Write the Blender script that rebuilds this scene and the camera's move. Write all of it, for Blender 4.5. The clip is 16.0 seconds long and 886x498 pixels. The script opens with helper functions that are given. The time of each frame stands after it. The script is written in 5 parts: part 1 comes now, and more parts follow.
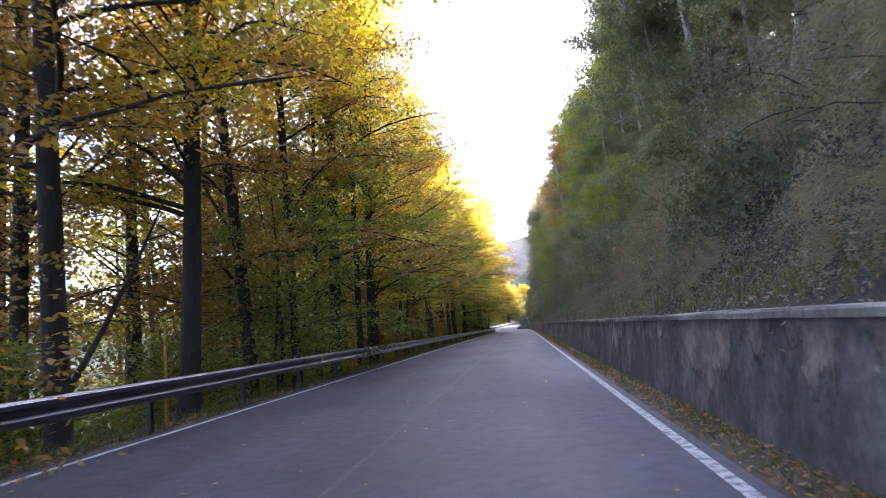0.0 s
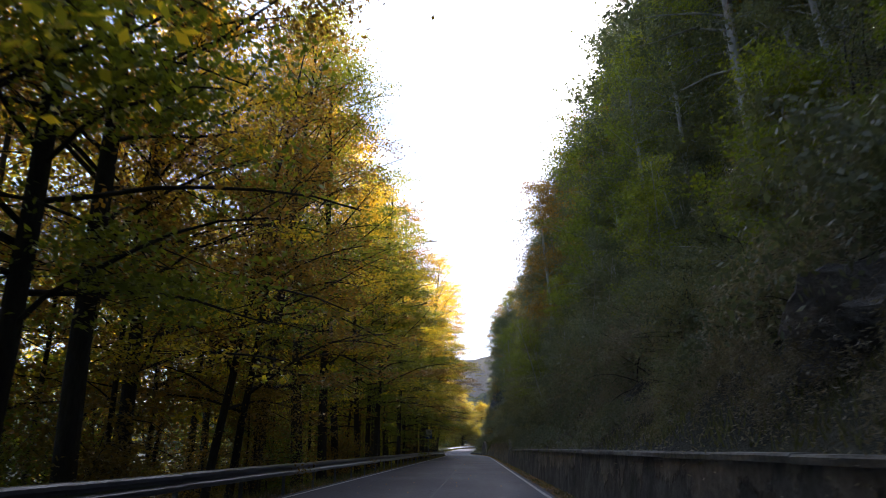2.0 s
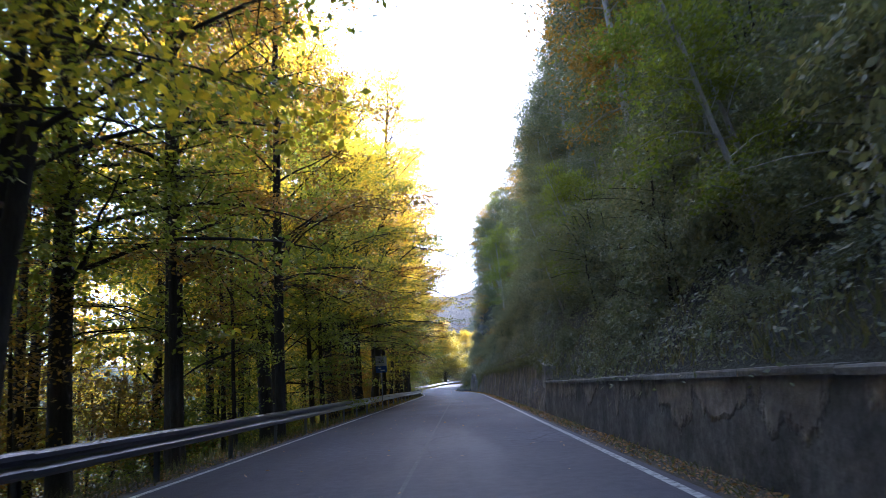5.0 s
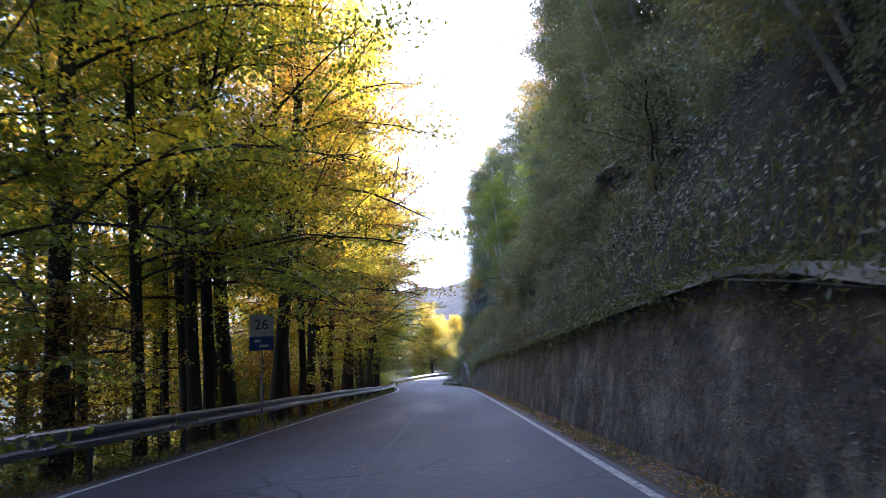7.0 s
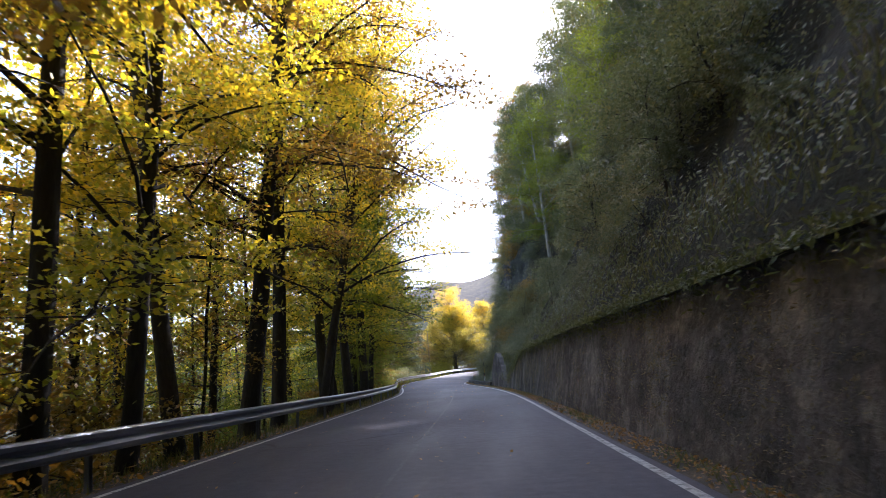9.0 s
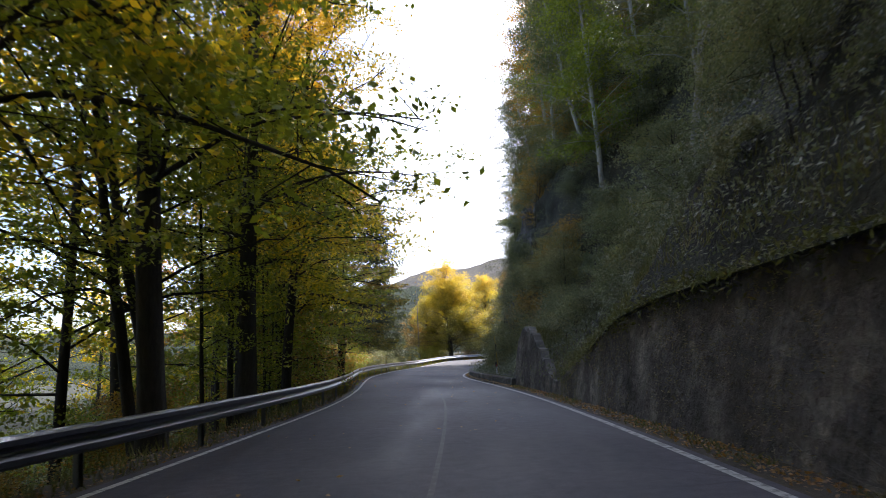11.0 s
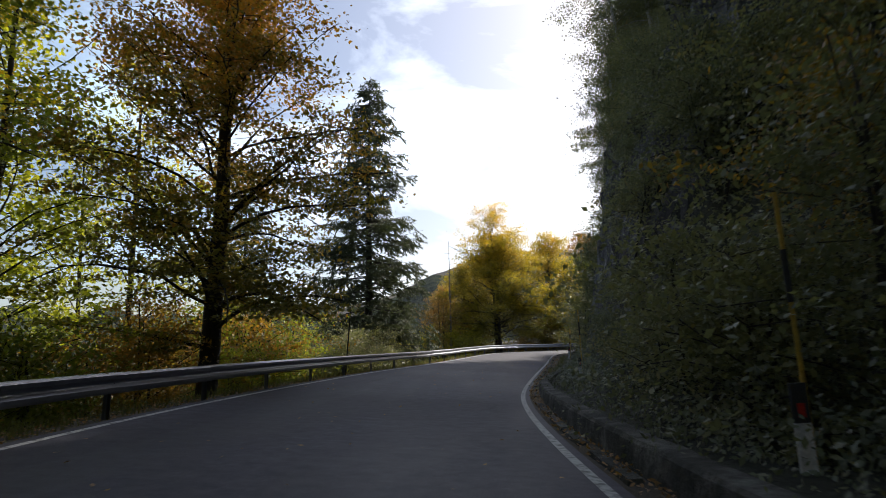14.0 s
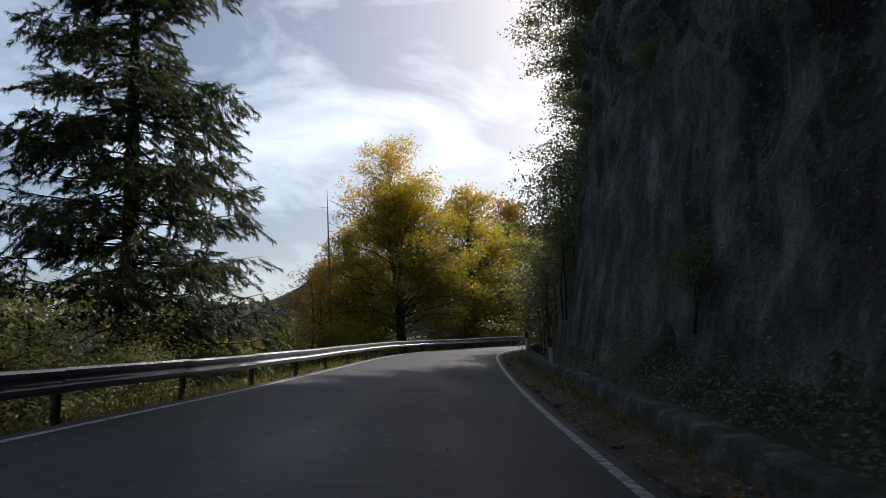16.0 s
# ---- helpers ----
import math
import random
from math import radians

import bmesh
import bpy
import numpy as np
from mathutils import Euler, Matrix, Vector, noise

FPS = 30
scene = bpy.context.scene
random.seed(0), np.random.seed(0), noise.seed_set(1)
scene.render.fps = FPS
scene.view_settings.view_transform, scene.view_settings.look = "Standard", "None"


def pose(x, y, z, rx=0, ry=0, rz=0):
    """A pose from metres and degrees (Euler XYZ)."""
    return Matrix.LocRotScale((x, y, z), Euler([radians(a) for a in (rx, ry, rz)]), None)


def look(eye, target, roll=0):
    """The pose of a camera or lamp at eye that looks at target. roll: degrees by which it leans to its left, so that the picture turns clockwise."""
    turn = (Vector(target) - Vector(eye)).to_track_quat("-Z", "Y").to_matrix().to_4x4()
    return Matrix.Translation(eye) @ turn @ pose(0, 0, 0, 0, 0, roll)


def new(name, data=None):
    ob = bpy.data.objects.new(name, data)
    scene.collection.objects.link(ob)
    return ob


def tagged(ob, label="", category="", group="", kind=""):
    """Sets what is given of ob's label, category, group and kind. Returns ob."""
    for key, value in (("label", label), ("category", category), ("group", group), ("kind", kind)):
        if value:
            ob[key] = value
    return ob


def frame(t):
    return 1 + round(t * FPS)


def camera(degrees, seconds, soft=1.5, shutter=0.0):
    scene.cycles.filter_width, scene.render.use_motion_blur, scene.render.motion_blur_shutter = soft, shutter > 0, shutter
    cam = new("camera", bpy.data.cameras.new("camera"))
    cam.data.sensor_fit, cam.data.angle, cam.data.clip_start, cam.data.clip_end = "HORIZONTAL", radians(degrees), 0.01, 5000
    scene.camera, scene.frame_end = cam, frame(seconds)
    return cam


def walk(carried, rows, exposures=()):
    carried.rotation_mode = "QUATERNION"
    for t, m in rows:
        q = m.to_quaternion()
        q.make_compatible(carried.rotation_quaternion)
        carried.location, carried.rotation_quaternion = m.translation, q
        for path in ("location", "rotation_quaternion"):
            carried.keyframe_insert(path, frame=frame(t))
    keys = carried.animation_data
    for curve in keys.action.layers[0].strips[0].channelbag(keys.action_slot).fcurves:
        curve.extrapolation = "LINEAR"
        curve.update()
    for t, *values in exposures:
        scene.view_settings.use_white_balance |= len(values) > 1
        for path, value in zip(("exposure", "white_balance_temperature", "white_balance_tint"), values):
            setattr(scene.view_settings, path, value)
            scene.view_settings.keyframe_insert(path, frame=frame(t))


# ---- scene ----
cam = camera(65.6, 16.0, 0.8, 0.12)
PATH = [
    (0, (1.168, 0.0, 1.2), (0.955, 1.975, 1.432), -4.1),
    (0.5, (1.022, 5.54, 1.2), (0.887, 7.52, 1.448), -2.6),
    (1, (0.864, 11.127, 1.2), (0.776, 13.077, 1.633), -0.8),
    (1.5, (0.765, 16.652, 1.2), (0.688, 18.564, 1.782), -1.0),
    (2, (0.687, 22.166, 1.2), (0.592, 24.085, 1.756), 0.5),
    (2.5, (0.626, 27.605, 1.2), (0.553, 29.539, 1.707), -0.5),
    (3, (0.55, 33.042, 1.2), (0.481, 34.985, 1.67), -0.9),
    (3.5, (0.516, 38.468, 1.2), (0.445, 40.419, 1.635), -0.9),
    (4, (0.412, 43.924, 1.2), (0.357, 45.884, 1.594), -0.6),
    (4.2, (0.302, 46.121, 1.2), (0.253, 48.083, 1.586), -2.8),
    (6.3, (0.433, 69.172, 1.2), (0.418, 71.134, 1.586), -3.4),
    (6.5, (0.497, 71.371, 1.2), (0.478, 73.334, 1.581), -2.6),
    (7, (0.711, 76.865, 1.2), (0.705, 78.832, 1.561), -2.9),
    (7.5, (0.76, 82.358, 1.2), (0.711, 84.329, 1.534), -1.8),
    (8, (0.795, 87.868, 1.2), (0.714, 89.837, 1.546), -1.0),
    (8.5, (0.776, 93.39, 1.2), (0.704, 95.359, 1.544), -2.2),
    (9, (0.635, 98.923, 1.2), (0.558, 100.89, 1.554), -3.7),
    (9.2, (0.56, 101.16, 1.2), (0.485, 103.127, 1.551), -3.9),
    (11.3, (-0.256, 124.713, 1.2), (-0.312, 126.69, 1.499), -1.6),
    (11.5, (-0.316, 126.947, 1.2), (-0.359, 128.927, 1.48), -1.2),
    (12, (-0.387, 132.41, 1.2), (-0.46, 134.388, 1.485), 0.1),
    (12.5, (-0.385, 137.796, 1.2), (-0.506, 139.771, 1.498), 0.9),
    (13, (-0.469, 143.286, 1.2), (-0.639, 145.255, 1.503), 1.99),
    (13.5, (-0.554, 148.768, 1.2), (-0.755, 150.735, 1.498), 0.7),
    (14, (-0.83, 154.189, 1.2), (-1.055, 156.155, 1.493), -0.49),
    (14.5, (-1.262, 159.65, 1.2), (-1.497, 161.613, 1.501), -2.04),
    (15, (-1.633, 165.172, 1.2), (-1.808, 167.147, 1.464), -2.29),
    (15.5, (-1.931, 170.691, 1.2), (-1.939, 172.67, 1.488), -2.44),
    (16, (-2.179, 176.169, 1.2), (-2.098, 178.147, 1.485), -2.0),
]
walk(cam, [(t, look(eye, target, roll)) for t, eye, target, roll in PATH], [(0, 2.7, 5650, 29), (1.0, 2.55, 5600, 27), (1.5, 1.1, 5750, 20), (2.0, 1.1, 5750, 18), (2.5, 1.5, 5550, 19), (3.0, 1.3, 5500, 19), (3.5, 1.4, 5350, 19), (4.0, 1.9, 5150, 20), (7.0, 2.4, 5050, 25), (9.0, 2.1, 5650, 22), (12.0, 1.27, 6000, 17), (13.5, 0.78, 6200, 15), (14.5, 0.12, 6350, 14), (16.0, -0.25, 6250, 13)])

# ---- sky, sun and exposure ----
SUN_AZ, SUN_EL = radians(27), radians(32)   # to the right of +y, above the horizon
world = bpy.data.worlds.new("world")
scene.world = world
world.use_nodes = True
wn, wl = world.node_tree.nodes, world.node_tree.links
wn.clear()
w_out, w_bg = wn.new("ShaderNodeOutputWorld"), wn.new("ShaderNodeBackground")
w_sky = wn.new("ShaderNodeTexSky")
w_sky.sky_type = "NISHITA"
w_sky.sun_disc = False
w_sky.sun_elevation, w_sky.sun_rotation = SUN_EL, SUN_AZ
w_sky.air_density, w_sky.dust_density = 1.0, 1.6
w_co = wn.new("ShaderNodeTexCoord")
w_map = wn.new("ShaderNodeMapping")
w_map.inputs["Scale"].default_value = (1.0, 1.0, 3.2)
w_map.inputs["Rotation"].default_value = (0.0, 0.12, 0.4)
w_noise = wn.new("ShaderNodeTexNoise")
w_noise.inputs["Scale"].default_value = 2.6
w_noise.inputs["Detail"].default_value = 7.0
w_noise.inputs["Roughness"].default_value = 0.55
w_noise.inputs["Distortion"].default_value = 0.5
w_ramp = wn.new("ShaderNodeValToRGB")
w_ramp.color_ramp.elements[0].position, w_ramp.color_ramp.elements[1].position = 0.42, 0.70
w_ramp.color_ramp.elements[0].color = (0.06, 0.06, 0.06, 1)
w_ramp.color_ramp.elements[1].color = (1, 1, 1, 1)
w_mix = wn.new("ShaderNodeMix")
w_mix.data_type = "RGBA"
w_dot = wn.new("ShaderNodeVectorMath")
w_dot.operation = "DOT_PRODUCT"
w_dot.inputs[1].default_value = (math.sin(SUN_AZ) * math.cos(SUN_EL), math.cos(SUN_AZ) * math.cos(SUN_EL), math.sin(SUN_EL))
w_lit = wn.new("ShaderNodeValToRGB")
for w_k, (w_p, w_c) in enumerate(((0.0, (0.14, 0.17, 0.20)), (0.55, (0.29, 0.37, 0.435)), (0.85, (0.63, 0.665, 0.69)), (1.0, (1.0, 0.99, 0.97)))):
    w_e = w_lit.color_ramp.elements[w_k] if w_k < 2 else w_lit.color_ramp.elements.new(w_p)
    w_e.position, w_e.color = w_p, (*w_c, 1)
w_gain = wn.new("ShaderNodeMix")
w_gain.data_type, w_gain.blend_type = "RGBA", "MULTIPLY"
w_gain.inputs["Factor"].default_value = 1.0
w_gain.inputs["B"].default_value = (26.4, 27.0, 27.8, 1)
wl.new(w_co.outputs["Generated"], w_dot.inputs[0])
wl.new(w_dot.outputs["Value"], w_lit.inputs["Fac"])
wl.new(w_lit.outputs["Color"], w_gain.inputs["A"])
wl.new(w_gain.outputs["Result"], w_mix.inputs["B"])
wl.new(w_co.outputs["Generated"], w_map.inputs["Vector"])
wl.new(w_map.outputs["Vector"], w_noise.inputs["Vector"])
wl.new(w_noise.outputs["Fac"], w_ramp.inputs["Fac"])
wl.new(w_ramp.outputs["Color"], w_mix.inputs["Factor"])
wl.new(w_sky.outputs["Color"], w_mix.inputs["A"])
wl.new(w_mix.outputs["Result"], w_bg.inputs["Color"])
w_bg.inputs["Strength"].default_value = 0.088
wl.new(w_bg.outputs["Background"], w_out.inputs["Surface"])

sun = new("sun", bpy.data.lights.new("sun", "SUN"))
sun.data.energy, sun.data.angle, sun.data.color = 5.0, radians(0.55), (1.0, 0.93, 0.80)
sun.matrix_world = look((math.sin(SUN_AZ) * 50, math.cos(SUN_AZ) * 50, math.tan(SUN_EL) * 50), (0, 0, 0))


# ---- materials ----
def material(name, rough=0.8, spec=0.3):
    m = bpy.data.materials.new(name)
    m.use_nodes = True
    b = m.node_tree.nodes["Principled BSDF"]
    b.inputs["Roughness"].default_value = rough
    b.inputs["Specular IOR Level"].default_value = spec
    return m, m.node_tree.nodes, m.node_tree.links, b


def ramp(nodes, stops):
    r = nodes.new("ShaderNodeValToRGB")
    e = r.color_ramp.elements
    while len(e) < len(stops):
        e.new(0.5)
    for k, (p, c) in enumerate(stops):
        e[k].position, e[k].color = p, (*c, 1)
    return r


def noise_tex(nodes, links, scale, detail=4.0, rough=0.55, stretch=None):
    co = nodes.new("ShaderNodeTexCoord")
    n = nodes.new("ShaderNodeTexNoise")
    n.inputs["Scale"].default_value, n.inputs["Detail"].default_value, n.inputs["Roughness"].default_value = scale, detail, rough
    if stretch:
        mp = nodes.new("ShaderNodeMapping")
        mp.inputs["Scale"].default_value = stretch
        links.new(co.outputs["Object"], mp.inputs["Vector"])
        links.new(mp.outputs["Vector"], n.inputs["Vector"])
    else:
        links.new(co.outputs["Object"], n.inputs["Vector"])
    return n


def blend(nodes, links, fac, a, b, how="MIX"):
    x = nodes.new("ShaderNodeMix")
    x.data_type, x.blend_type = "RGBA", how
    for sock, v in (("Factor", fac), ("A", a), ("B", b)):
        if isinstance(v, (int, float)):
            x.inputs[sock].default_value = v
        elif isinstance(v, tuple):
            x.inputs[sock].default_value = (*v, 1)
        else:
            links.new(v, x.inputs[sock])
    return x.outputs["Result"]


def relief(nodes, links, b, height, strength, distance):
    bp = nodes.new("ShaderNodeBump")
    bp.inputs["Strength"].default_value, bp.inputs["Distance"].default_value = strength, distance
    links.new(height, bp.inputs["Height"])
    links.new(bp.outputs["Normal"], b.inputs["Normal"])


def two_scale(name, coarse, fine, dark, mid, light, rough=0.85, bump=0.5, dist=0.02, stretch=None, spec=0.3, pieces=False):
    """A surface with stains at a coarse scale and grain at a fine one."""
    m, n, l, b = material(name, rough, spec)
    a = noise_tex(n, l, coarse, 5, 0.6, stretch)
    f = noise_tex(n, l, fine, 6, 0.65, stretch)
    r1 = ramp(n, [(0.3, dark), (0.5, mid), (0.72, light)])
    l.new(a.outputs["Fac"], r1.inputs["Fac"])
    r2 = ramp(n, [(0.25, (0.45, 0.45, 0.45)), (0.75, (1.35, 1.35, 1.35))])
    l.new(f.outputs["Fac"], r2.inputs["Fac"])
    col = blend(n, l, 0.8, r1.outputs["Color"], r2.outputs["Color"], "MULTIPLY")
    if pieces:
        geo = n.new("ShaderNodeNewGeometry")
        r3 = ramp(n, [(0.0, (0.72, 0.71, 0.70)), (0.6, (1.0, 0.99, 0.96)), (1.0, (1.35, 1.3, 1.22))])
        l.new(geo.outputs["Random Per Island"], r3.inputs["Fac"])
        col = blend(n, l, 1.0, col, r3.outputs["Color"], "MULTIPLY")
    l.new(col, b.inputs["Base Color"])
    relief(n, l, b, f.outputs["Fac"], bump, dist)
    return m


def leaf_material(name, stops, glow, hue_by_tree=0.25, turn=0.0):
    """Leaves that let light through; each leaf and each tree has its own tint. turn: how much lighter and yellower a
    crown's top is coloured, for leaves turned sooner and for sunlight painted in.
    """
    m, n, l, b = material(name, 0.55, 0.25)
    geo, info = n.new("ShaderNodeNewGeometry"), n.new("ShaderNodeObjectInfo")
    big = noise_tex(n, l, 0.7, 3, 0.6)
    add = n.new("ShaderNodeMath")
    add.operation = "MULTIPLY_ADD"
    l.new(info.outputs["Random"], add.inputs[0])
    add.inputs[1].default_value = hue_by_tree
    own = n.new("ShaderNodeMath")
    own.operation = "MULTIPLY"
    l.new(geo.outputs["Random Per Island"], own.inputs[0])
    own.inputs[1].default_value = 0.55
    l.new(own.outputs[0], add.inputs[2])
    add2 = n.new("ShaderNodeMath")
    add2.operation = "MULTIPLY_ADD"
    l.new(big.outputs["Fac"], add2.inputs[0])
    add2.inputs[1].default_value = 1.15
    l.new(add.outputs[0], add2.inputs[2])
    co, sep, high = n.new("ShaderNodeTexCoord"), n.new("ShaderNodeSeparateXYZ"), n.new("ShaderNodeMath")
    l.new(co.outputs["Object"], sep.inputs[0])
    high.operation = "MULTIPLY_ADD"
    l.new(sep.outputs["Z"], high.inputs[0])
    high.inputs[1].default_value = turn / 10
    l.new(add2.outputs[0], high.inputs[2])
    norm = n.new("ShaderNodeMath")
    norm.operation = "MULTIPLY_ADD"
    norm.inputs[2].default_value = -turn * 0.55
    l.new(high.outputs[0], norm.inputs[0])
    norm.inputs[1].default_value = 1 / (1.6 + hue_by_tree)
    r = ramp(n, stops)
    l.new(norm.outputs[0], r.inputs["Fac"])
    l.new(r.outputs["Color"], b.inputs["Base Color"])
    tr = n.new("ShaderNodeBsdfTranslucent")
    l.new(blend(n, l, 1.0, r.outputs["Color"], glow, "MULTIPLY"), tr.inputs["Color"])
    mix = n.new("ShaderNodeAddShader")
    l.new(b.outputs["BSDF"], mix.inputs[0])
    l.new(tr.outputs["BSDF"], mix.inputs[1])
    l.new(mix.outputs["Shader"], n["Material Output"].inputs["Surface"])
    return m


def asphalt_material():
    m, n, l, b = material("asphalt", 0.75, 0.22)
    a = noise_tex(n, l, 0.5, 4, 0.6, (1.0, 0.16, 1.0))
    g = noise_tex(n, l, 60, 3, 0.7)
    patch = noise_tex(n, l, 0.18, 2, 0.5)
    r = ramp(n, [(0.3, (0.033, 0.032, 0.044)), (0.5, (0.047, 0.0455, 0.060)), (0.7, (0.080, 0.077, 0.096))])
    l.new(a.outputs["Fac"], r.inputs["Fac"])
    rg = ramp(n, [(0.3, (0.55, 0.55, 0.55)), (0.7, (1.4, 1.4, 1.4))])
    l.new(g.outputs["Fac"], rg.inputs["Fac"])
    rp = ramp(n, [(0.35, (0.8, 0.8, 0.8)), (0.65, (1.15, 1.15, 1.15))])
    l.new(patch.outputs["Fac"], rp.inputs["Fac"])
    c = blend(n, l, 1.0, blend(n, l, 0.8, r.outputs["Color"], rg.outputs["Color"], "MULTIPLY"), rp.outputs["Color"], "MULTIPLY")
    mid = noise_tex(n, l, 5.0, 5, 0.7)
    rm = ramp(n, [(0.3, (0.68, 0.68, 0.69)), (0.7, (1.32, 1.32, 1.3))])
    l.new(mid.outputs["Fac"], rm.inputs["Fac"])
    c = blend(n, l, 1.0, c, rm.outputs["Color"], "MULTIPLY")
    co = n.new("ShaderNodeTexCoord")
    warp = noise_tex(n, l, 1.3, 4, 0.6)
    lines = blend(n, l, 0.35, co.outputs["Object"], warp.outputs["Color"], "ADD")
    cell = n.new("ShaderNodeTexVoronoi")
    cell.feature = "DISTANCE_TO_EDGE"
    cell.inputs["Scale"].default_value = 0.42
    l.new(lines, cell.inputs["Vector"])
    rc = ramp(n, [(0.004, (0.5, 0.5, 0.5)), (0.014, (1, 1, 1))])
    l.new(cell.outputs["Distance"], rc.inputs["Fac"])
    where = noise_tex(n, l, 0.11, 2, 0.5)
    rw = ramp(n, [(0.52, (0, 0, 0)), (0.62, (1, 1, 1))])
    l.new(where.outputs["Fac"], rw.inputs["Fac"])
    c = blend(n, l, 1.0, c, blend(n, l, rw.outputs["Color"], (1.0, 1.0, 1.0), rc.outputs["Color"]), "MULTIPLY")
    l.new(c, b.inputs["Base Color"])
    rr = ramp(n, [(0.35, (0.60, 0.60, 0.60)), (0.7, (0.85, 0.85, 0.85))])
    l.new(a.outputs["Fac"], rr.inputs["Fac"])
    l.new(rr.outputs["Color"], b.inputs["Roughness"])
    relief(n, l, b, g.outputs["Fac"], 0.35, 0.004)
    return m


def paint_material(name, paint, under, cover):
    """Worn road paint: asphalt shows through where it has gone."""
    m, n, l, b = material(name, 0.7, 0.3)
    w = noise_tex(n, l, 9, 5, 0.7)
    r = ramp(n, [(cover - 0.08, under), (cover + 0.08, paint)])
    l.new(w.outputs["Fac"], r.inputs["Fac"])
    l.new(r.outputs["Color"], b.inputs["Base Color"])
    return m


def plaster_material():
    """Pale plaster that has come away in ragged tongues over dark, mossy rubble."""
    m, n, l, b = material("worn_plaster", 0.95, 0.25)
    edge = noise_tex(n, l, 0.9, 6, 0.6, (1, 1, 0.55))
    grain = noise_tex(n, l, 9, 6, 0.65)
    stain = noise_tex(n, l, 1.7, 5, 0.6)
    co, sep = n.new("ShaderNodeTexCoord"), n.new("ShaderNodeSeparateXYZ")
    l.new(co.outputs["Object"], sep.inputs[0])
    up = n.new("ShaderNodeMath")
    up.operation = "MULTIPLY_ADD"
    l.new(sep.outputs["Z"], up.inputs[0])
    up.inputs[1].default_value = 0.30
    l.new(edge.outputs["Fac"], up.inputs[2])
    left = ramp(n, [(0.72, (0, 0, 0)), (0.77, (1, 1, 1))])
    l.new(up.outputs[0], left.inputs["Fac"])
    plaster = ramp(n, [(0.32, (0.10, 0.088, 0.076)), (0.52, (0.16, 0.14, 0.12)), (0.7, (0.27, 0.24, 0.205))])
    l.new(stain.outputs["Fac"], plaster.inputs["Fac"])
    rubble = ramp(n, [(0.3, (0.045, 0.046, 0.042)), (0.5, (0.085, 0.082, 0.078)), (0.7, (0.15, 0.145, 0.135))])
    l.new(stain.outputs["Fac"], rubble.inputs["Fac"])
    speck = ramp(n, [(0.28, (0.5, 0.5, 0.5)), (0.72, (1.3, 1.3, 1.3))])
    l.new(grain.outputs["Fac"], speck.inputs["Fac"])
    col = blend(n, l, left.outputs["Color"], rubble.outputs["Color"], plaster.outputs["Color"])
    l.new(blend(n, l, 0.85, col, speck.outputs["Color"], "MULTIPLY"), b.inputs["Base Color"])
    step = blend(n, l, 0.35, left.outputs["Color"], grain.outputs["Color"])
    relief(n, l, b, step, 1.0, 0.05)
    return m


M_ASPHALT = asphalt_material()
M_LINE = paint_material("white_road_paint", (0.37, 0.37, 0.37), (0.09, 0.09, 0.09), 0.47)
M_LINE_WORN = paint_material("worn_road_paint", (0.46, 0.46, 0.45), (0.12, 0.12, 0.12), 0.44)
M_SEAM = paint_material("centre_seam", (0.078, 0.077, 0.085), (0.045, 0.045, 0.052), 0.54)
M_EARTH = two_scale("earth", 0.25, 7, (0.018, 0.018, 0.011), (0.028, 0.029, 0.016), (0.034, 0.042, 0.018), 0.95, 0.7, 0.05)
M_SLOPE = two_scale("overgrown_slope", 0.5, 9, (0.022, 0.022, 0.017), (0.044, 0.046, 0.032), (0.075, 0.074, 0.050), 0.97, 1.0, 0.15)
M_VERGE = two_scale("verge_earth", 1.2, 18, (0.03, 0.026, 0.02), (0.062, 0.05, 0.035), (0.10, 0.08, 0.05), 0.95, 0.7, 0.03)
M_ROCK = two_scale("cliff_rock", 0.8, 8, (0.026, 0.025, 0.026), (0.085, 0.081, 0.083), (0.27, 0.26, 0.255), 0.95, 1.0, 0.22, (1, 1, 0.75))
M_STONE = two_scale("wall_stone", 1.1, 9, (0.050, 0.046, 0.043), (0.105, 0.098, 0.094), (0.24, 0.225, 0.21), 0.94, 1.0, 0.09, pieces=True)
M_MORTAR = plaster_material()
M_JOINT = two_scale("wall_joint_mortar", 1.1, 9, (0.050, 0.046, 0.043), (0.105, 0.098, 0.094), (0.24, 0.225, 0.21), 0.95, 0.8, 0.05)
M_CONCRETE = two_scale("wall_cap_concrete", 0.7, 14, (0.07, 0.068, 0.058), (0.15, 0.145, 0.13), (0.32, 0.31, 0.28), 0.92, 0.8, 0.02)
M_KERB = two_scale("kerb_concrete", 2.2, 16, (0.025, 0.026, 0.021), (0.065, 0.063, 0.055), (0.19, 0.185, 0.165), 0.95, 1.0, 0.06)
M_BARK = two_scale("dark_bark", 1.5, 22, (0.024, 0.021, 0.018), (0.042, 0.037, 0.032), (0.075, 0.067, 0.058), 0.92, 0.8, 0.03, (1, 1, 0.22))
M_BARK_PALE = two_scale("pale_bark", 1.2, 14, (0.16, 0.155, 0.14), (0.30, 0.295, 0.27), (0.45, 0.44, 0.41), 0.85, 0.5, 0.02, (1, 1, 0.6))
M_DEADWOOD = two_scale("dead_wood", 2, 20, (0.10, 0.09, 0.08), (0.18, 0.165, 0.15), (0.26, 0.24, 0.22), 0.9, 0.5, 0.02)


